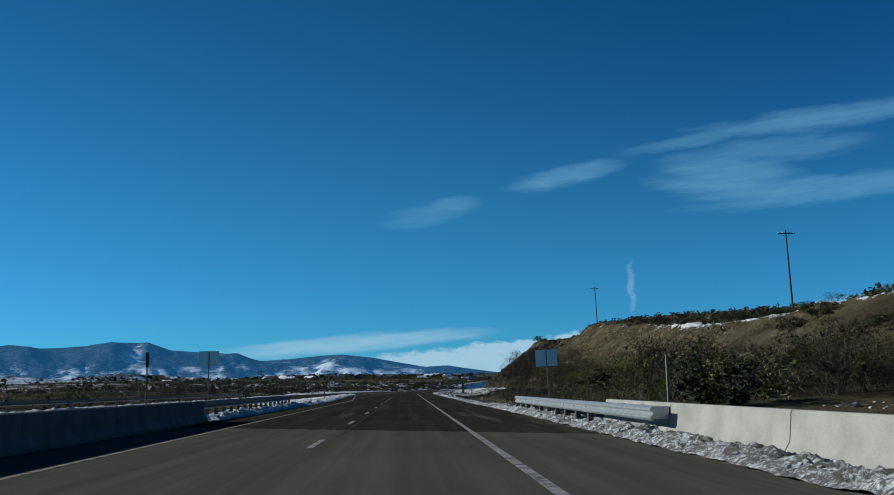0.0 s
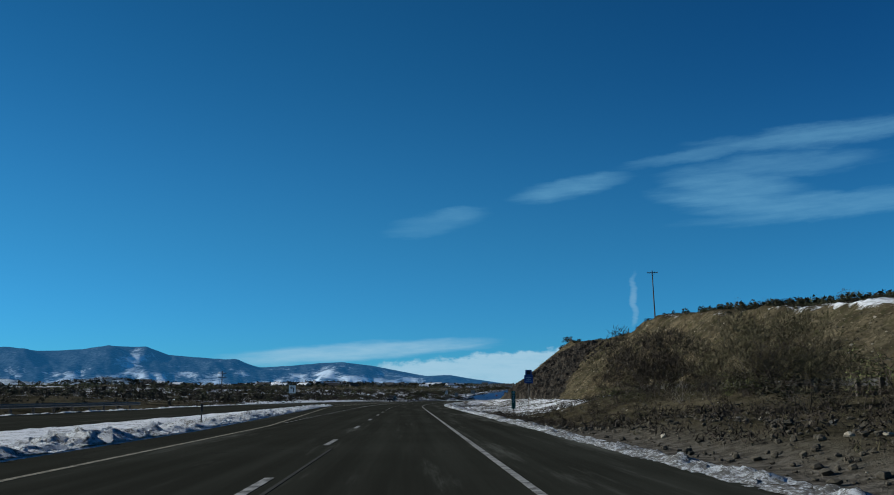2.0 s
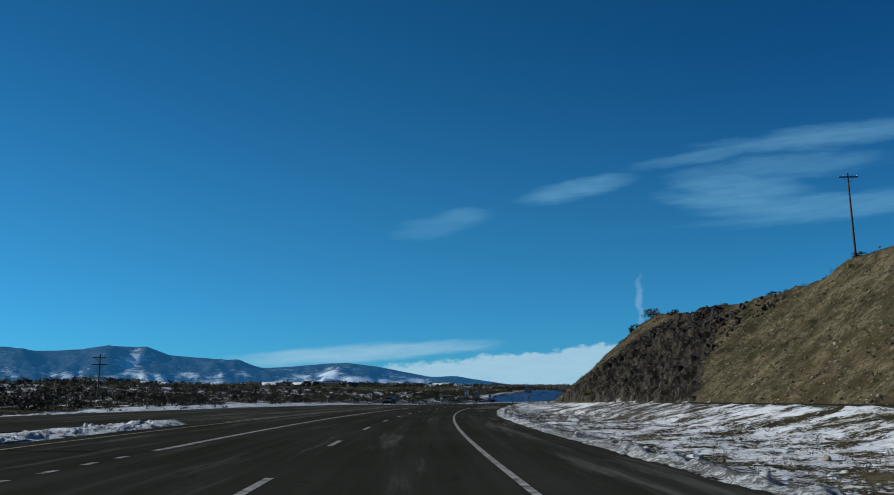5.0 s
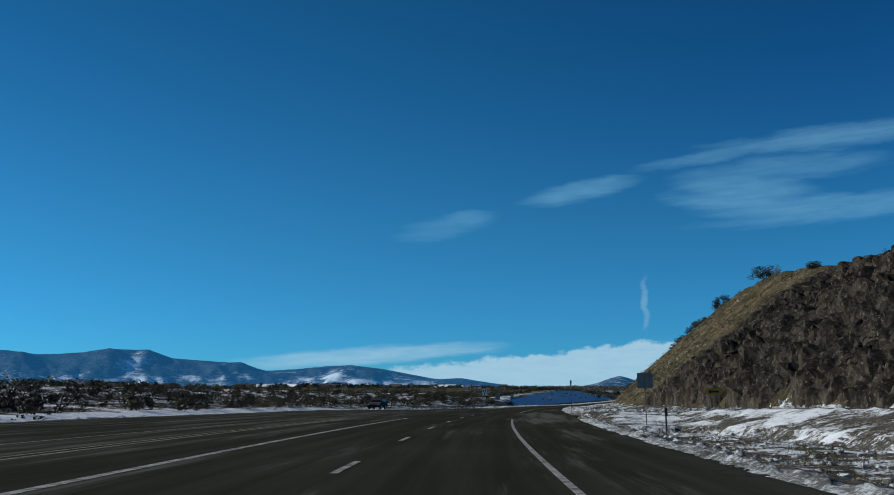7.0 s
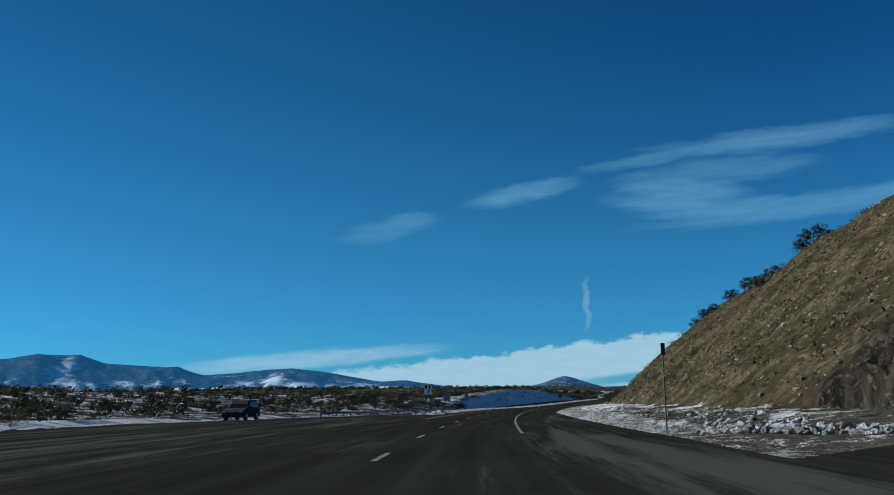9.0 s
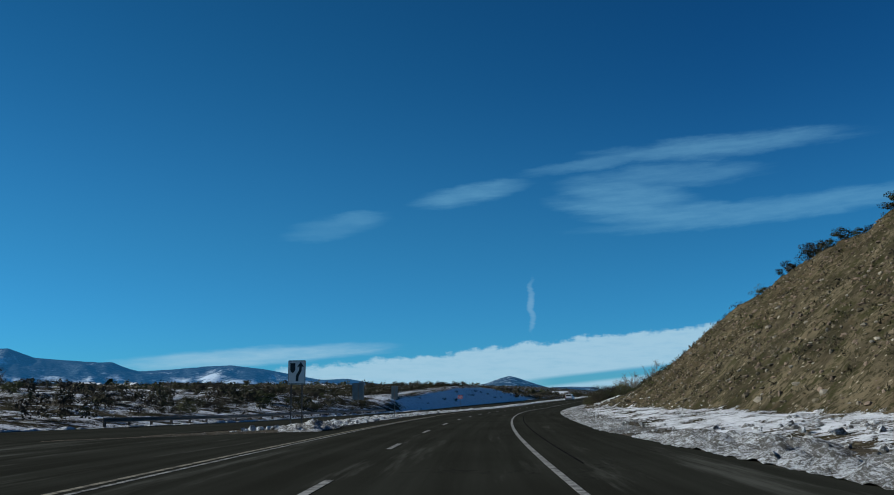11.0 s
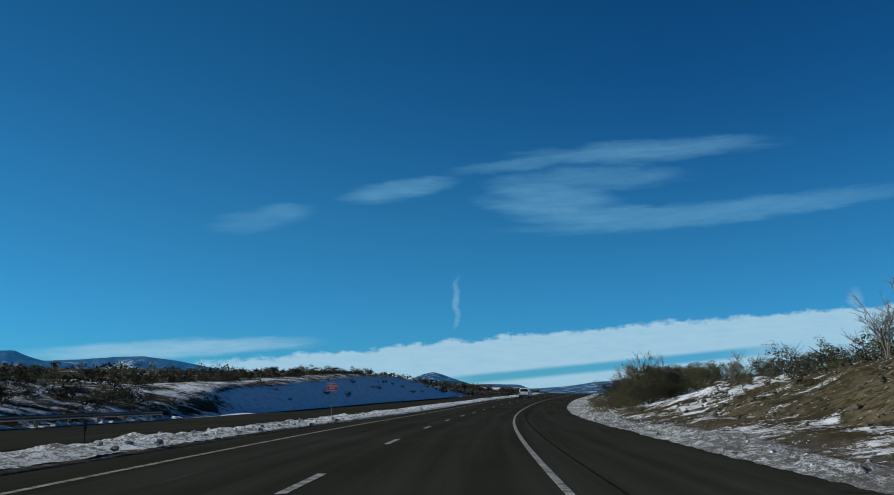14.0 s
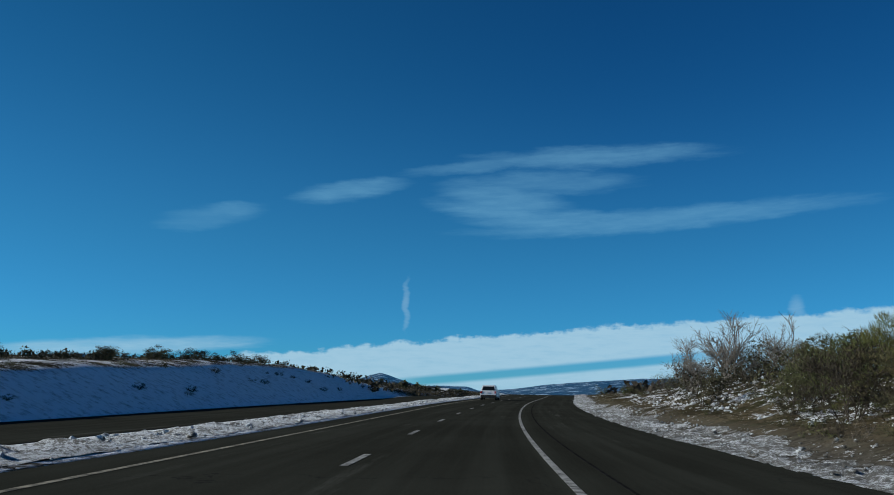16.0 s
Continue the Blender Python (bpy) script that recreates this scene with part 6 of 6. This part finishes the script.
far_scrub(1600, 66, (30, 260), (-29, -160), (0.3, 0.9), M_DRY, "low brown scrub beyond the far roadway", 14)
far_scrub(900, 67, (215, 476), (-31, -100), (0.7, 2.1), M_DRY, "brown scrub in the snowy field", 70, 1.0, 0.10)
far_scrub(620, 68, (215, 476), (-31, -100), (0.7, 2.1), M_SAGE, "olive scrub in the snowy field", 70, 1.0, 0.10)
far_scrub(700, 69, (478, 600), (-35.5, -62), (0.4, 1.1), M_JUNIPER, "dark scrub on top of the snowy bank", 34, 1.6, 0.12)
far_scrub(600, 70, (400, 600), (13, 45), (0.35, 1.0), M_SAGE, "low olive scrub beside the curve", 44, 1.2, 0.09)
far_scrub(900, 71, (585, 1000), (-27, -150), (0.7, 2.4), M_DRY, "brown scrub on the rise beyond the snowy bank", 22, 1.4, 0.15)
far_scrub(500, 72, (600, 1100), (-27, -150), (0.9, 2.8), M_JUNIPER, "dark scrub on the rise beyond the snowy bank", 22, 1.4, 0.15)
# trees among the houses on the foothills
r_ = np.random.default_rng(76)
a_ = np.concatenate([r_.uniform(-11, 7.5, 1500), r_.normal(-18.0, 1.6, 500), r_.uniform(-34, -9, 250)])
a_, d_ = np.radians(a_), r_.uniform(680, 1500, 2250)
x_, y_ = d_ * np.sin(a_), 110 + d_ * np.cos(a_)
k_ = 2.0 + 3.6 * r_.random(2250) ** 2
world_tufts("far_trees", x_, y_, np.stack([a_, d_, [foot_z(x, y) - 0.6 for x, y in zip(x_, y_)], k_], 1), M_JUNIPER, "dark trees scattered over the snowy foothills", 77, 16, 0.26)


def slope_tufts(n, seed, s0, s1, size, mat, label, upright):
    r = np.random.default_rng(seed)
    s = r.uniform(s0, s1, n)
    u = on_slope(s, r.random(n))
    k = size[0] + (size[1] - size[0]) * r.random(n) ** 2
    return tufts("slope_grass", np.stack([s, u, ground_z(s, u) - 0.1 * k, k], 1), mat, label, seed, 11, 0.18, upright, 0.32)


slope_tufts(3800, 71, 120, 240, (0.15, 0.5), M_GRASS, "dry grass tufts on the cut slope", 1.2)
slope_tufts(4400, 72, 292, 415, (0.12, 0.42), M_GRASS, "dry grass tufts on the cut slope", 1.2)
slope_tufts(3400, 73, 100, 412, (0.25, 0.8), M_SAGE, "low olive plants on the cut slope", 0.3)
r_ = np.random.default_rng(74)
s_ = np.concatenate([r_.uniform(60, 262, 2600)])
u_ = edge_right(s_) + 1.6 + r_.random(2600) * 15
tufts("verge_grass", np.stack([s_, u_, ground_z(s_, u_) - 0.03, r_.uniform(0.07, 0.24, 2600)], 1), M_DRY, "dry grass tufts on the verge", 75, 16, 0.42, 1.5, 0.07)


s_ = r_.uniform(52, 140, 1700)
u_ = edge_right(s_) + 1.8 + r_.random(1700) ** 1.3 * 14
tufts("verge_brush", np.stack([s_, u_, ground_z(s_, u_) + 0.02, r_.uniform(0.18, 0.6, 1700)], 1), M_DRY, "low brown brush covering the verge", 78, 26, 0.17, 0.8, 0.22)
s_ = r_.uniform(140, 262, 700)
u_ = edge_right(s_) + 1.6 + r_.random(700) * 16
tufts("verge_brush", np.stack([s_, u_, ground_z(s_, u_) - 0.02, r_.uniform(0.1, 0.35, 700)], 1), M_DRY, "dry tufts poking through the snow", 79, 20, 0.2, 1.0, 0.22)


# ---- vehicles ----
def car_paint(name, col, rough=0.3):
    m, n = material(name)
    dust = n.noise(n.obj, 4.0, 5.0)
    surface(n, n.mix(n.math("MULTIPLY", n.step(dust, 0.45, 0.7), 0.35), rgb(*col), rgb(col[0] * 0.7 + 0.02, col[1] * 0.7 + 0.018, col[2] * 0.7 + 0.015)), rough, 0.0, None, spec=0.5)
    return m


M_CARWHITE = car_paint("white_car_paint", (0.62, 0.64, 0.66))
M_CARDARK = car_paint("black_car_paint", (0.008, 0.008, 0.009), 0.8)
M_GLASS = varied("tinted_car_glass", (0.008, 0.010, 0.012), (0.014, 0.017, 0.020), 2.0, 0.2, 0.0, 0.0, 0.25)
M_TYRE = varied("tyre_rubber", (0.012, 0.012, 0.012), (0.022, 0.022, 0.021), 8.0, 0.9)
M_RIM = varied("alloy_rim", (0.35, 0.35, 0.36), (0.45, 0.45, 0.46), 6.0, 0.35, 0.8)
M_TAIL = varied("red_tail_lamp", (0.25, 0.008, 0.008), (0.35, 0.012, 0.012), 6.0, 0.2)
M_LAMP = varied("clear_head_lamp", (0.5, 0.5, 0.5), (0.6, 0.6, 0.6), 6.0, 0.15)
M_PLATE = varied("number_plate", (0.5, 0.5, 0.5), (0.6, 0.6, 0.58), 6.0, 0.4)


def vehicle(place, turn, paint_mat, label, name, long=4.7, wide=1.86, high=1.66):
    """A sport utility car, its front towards +y."""
    root = empty(name, place, turn, label, "car")
    h = long / 2
    side = [(-h, 0.42), (-h + 0.05, 0.95), (-h + 0.10, 1.02), (h - 1.25, 1.02), (h - 0.25, 0.86), (h - 0.02, 0.68), (h, 0.40), (h - 0.1, 0.26), (-h + 0.1, 0.28)]
    cabin = [(-h + 0.08, 1.0), (-h + 0.35, high - 0.08), (-h + 0.6, high), (h - 2.35, high), (h - 2.1, high - 0.05), (h - 1.3, 1.0)]

    def slab(outline, w, taper):
        bm = bmesh.new()
        zs = [z for _, z in outline]
        lo, hi = min(zs), max(zs)
        rows = []
        for sx in (-1, 1):
            rows.append([bm.verts.new((sx * (w / 2 - taper * (z - lo) / (hi - lo)), y, z)) for y, z in outline])
        n = len(outline)
        for k in range(n):
            j = (k + 1) % n
            bm.faces.new((rows[0][k], rows[0][j], rows[1][j], rows[1][k]))
        bm.faces.new(rows[0][::-1])
        bm.faces.new(rows[1])
        bmesh.ops.recalc_face_normals(bm, faces=bm.faces)
        return bm

    body = part("body", slab(side, wide, 0.04), paint_mat, root, bevel=0.05)
    part("cabin", slab(cabin, wide - 0.08, 0.20), paint_mat, root, bevel=0.05)
    win = [(-h + 0.36, 1.06), (-h + 0.52, high - 0.14), (h - 2.42, high - 0.14), (h - 1.62, 1.06)]
    for sx in (-1, 1):
        bm = bmesh.new()
        f = []
        for y, z in win:
            x = sx * ((wide - 0.08) / 2 - 0.20 * (z - 1.0) / (high - 1.0) + 0.006)
            f.append(bm.verts.new((x, y, z)))
        face = bm.faces.new(f if sx > 0 else f[::-1])
        r = bmesh.ops.extrude_face_region(bm, geom=[face])
        bmesh.ops.translate(bm, vec=(-sx * 0.012, 0, 0), verts=[e for e in r["geom"] if isinstance(e, bmesh.types.BMVert)])
        part("side_window", bm, M_GLASS, root)
    for nm, y0, y1, z0, z1 in (("rear_window", -h + 0.105, -h + 0.335, 1.08, high - 0.14), ("windscreen", h - 1.36, h - 2.05, 1.06, high - 0.12)):
        sg = -1 if nm == "rear_window" else 1
        bm = bmesh.new()
        v = [bm.verts.new(q) for q in ((-0.72, y0 + sg * 0.015, z0), (0.72, y0 + sg * 0.015, z0), (0.60, y1 + sg * 0.02, z1), (-0.60, y1 + sg * 0.02, z1))]
        face = bm.faces.new(v)
        r = bmesh.ops.extrude_face_region(bm, geom=[face])
        bmesh.ops.translate(bm, vec=(0, -sg * 0.012, 0), verts=[e for e in r["geom"] if isinstance(e, bmesh.types.BMVert)])
        bmesh.ops.recalc_face_normals(bm, faces=bm.faces)
        part(nm, bm, M_GLASS, root)
    for sx in (-1, 1):
        part("tail_lamp", box(sx * 0.80 - 0.10, sx * 0.80 + 0.10, -h - 0.012, -h + 0.1, 0.72, 0.98), M_TAIL, root, bevel=0.01)
        part("head_lamp", box(sx * 0.72 - 0.16, sx * 0.72 + 0.16, h - 0.16, h - 0.03, 0.62, 0.76), M_LAMP, root, bevel=0.01)
        part("mirror", box(sx * 1.0 - 0.09, sx * 1.0 + 0.09, h - 1.75, h - 1.63, 1.02, 1.16), paint_mat, root, bevel=0.02)
    part("rear_bumper", box(-wide / 2 + 0.06, wide / 2 - 0.06, -h - 0.06, -h + 0.12, 0.34, 0.56), M_TYRE, root, bevel=0.02)
    part("front_bumper", box(-wide / 2 + 0.06, wide / 2 - 0.06, h - 0.12, h + 0.05, 0.28, 0.52), M_TYRE, root, bevel=0.02)
    part("number_plate", box(-0.16, 0.16, -h - 0.01, -h + 0.05, 0.72, 0.86), M_PLATE, root)
    for sx in (-1, 1):
        for y in (-h + 0.92, h - 0.92):
            x = sx * (wide / 2 - 0.11)
            w = part("wheel", rod((x - 0.11, y, 0.35), (x + 0.11, y, 0.35), 0.35, 0.35, 24), M_TYRE, root, bevel=0.015)
            part("rim", rod((x + sx * 0.105, y, 0.35), (x + sx * 0.118, y, 0.35), 0.22, 0.20, 16), M_RIM, w)
    return root


vehicle(tuple(spot(562, -3.7, road_z(562))), heading(562), M_CARWHITE, "white sport utility car ahead on the highway", "car")
vehicle(tuple(spot(332, -21.6)), heading(332) + 180, M_CARDARK, "dark sport utility car on the oncoming roadway", "car")


# ---- far houses ----
M_WALLS = [varied("tan_house_wall", (0.10, 0.09, 0.08), (0.14, 0.125, 0.11), 0.8, 0.9), varied("grey_house_wall", (0.14, 0.14, 0.14), (0.2, 0.2, 0.2), 0.8, 0.9), varied("white_house_wall", (0.42, 0.42, 0.42), (0.5, 0.5, 0.5), 0.8, 0.9)]
M_SNOWROOF = varied("snow_covered_roof", (0.62, 0.64, 0.66), (0.74, 0.75, 0.77), 0.6, 0.8)
M_DARKROOF = varied("dark_shingle_roof", (0.03, 0.028, 0.026), (0.06, 0.055, 0.05), 0.8, 0.9)
M_PANE = varied("dark_window_glass", (0.015, 0.02, 0.025), (0.03, 0.035, 0.04), 1.0, 0.1)


def house(x, y, z, w, d, h, turn, wall, roof, label):
    root = empty("house", (x, y, z), turn, label, "house", "houses of the far town")
    part("wall", box(-w / 2, w / 2, -d / 2, d / 2, -5.0, h), wall, root)
    rise = d * 0.28
    bm = bmesh.new()
    e = 0.5
    rows = [[bm.verts.new((sx * (w / 2 + e), yy, zz)) for yy, zz in ((-d / 2 - e, h - 0.15), (0, h + rise), (d / 2 + e, h - 0.15), (d / 2 + e, h + 0.12), (0, h + rise + 0.3), (-d / 2 - e, h + 0.12))] for sx in (-1, 1)]
    for k in range(6):
        j = (k + 1) % 6
        bm.faces.new((rows[0][k], rows[0][j], rows[1][j], rows[1][k]))
    for row in rows:
        bm.faces.new((row[0], row[1], row[4], row[5]))
        bm.faces.new((row[1], row[2], row[3], row[4]))
    bmesh.ops.recalc_face_normals(bm, faces=bm.faces)
    part("roof", bm, roof, root)
    gb = bmesh.new()
    for sx in (-1, 1):
        v = [gb.verts.new((sx * (w / 2 - 0.02), yy, zz)) for yy, zz in ((-d / 2, h), (d / 2, h), (0, h + rise))]
        gb.faces.new(v)
    part("gable", gb, wall, root)
    for k in range(3):
        xx = (k - 1) * w * 0.3
        win = part("window", box(xx - 0.7, xx + 0.7, -d / 2 - 0.03, -d / 2 + 0.05, h * 0.4, h * 0.8), M_PANE, root)
    part("door", box(w * 0.15 - 0.5, w * 0.15 + 0.5, -d / 2 - 0.04, -d / 2 + 0.05, 0.0, 2.1), M_DARKROOF, root)
    return root


# the wide country left of the road
_S, _U = np.meshgrid(np.linspace(300, 2400, 500), np.linspace(-900, 0, 360), indexing="ij")
_X, _Y = road_xy(_S, _U)
_Z = ground_z(_S, _U)
hr = random.Random(12)
for k in range(50):
    a = radians(hr.uniform(-16.0, 6.5) if k < 40 else hr.uniform(9.5, 13.5))
    d = hr.uniform(780, 1450)
    x, y = d * math.sin(a), 60 + d * math.cos(a)
    q = np.argmin((_X - x) ** 2 + (_Y - y) ** 2)
    i, j = np.unravel_index(q, _X.shape)
    if abs(_U[i, j]) < 60:
        continue
    snowy = hr.random() < 0.55
    house(float(_X[i, j]), float(_Y[i, j]), max(float(_Z[i, j]), foot_z(x, y)) - 2.0, hr.uniform(7, 12), hr.uniform(6, 8), hr.uniform(2.4, 3.0), hr.uniform(-40, 40), hr.choice(M_WALLS), M_SNOWROOF if snowy else M_DARKROOF, "small far house with a snow-covered gable roof" if snowy else "small far house with a dark gable roof")
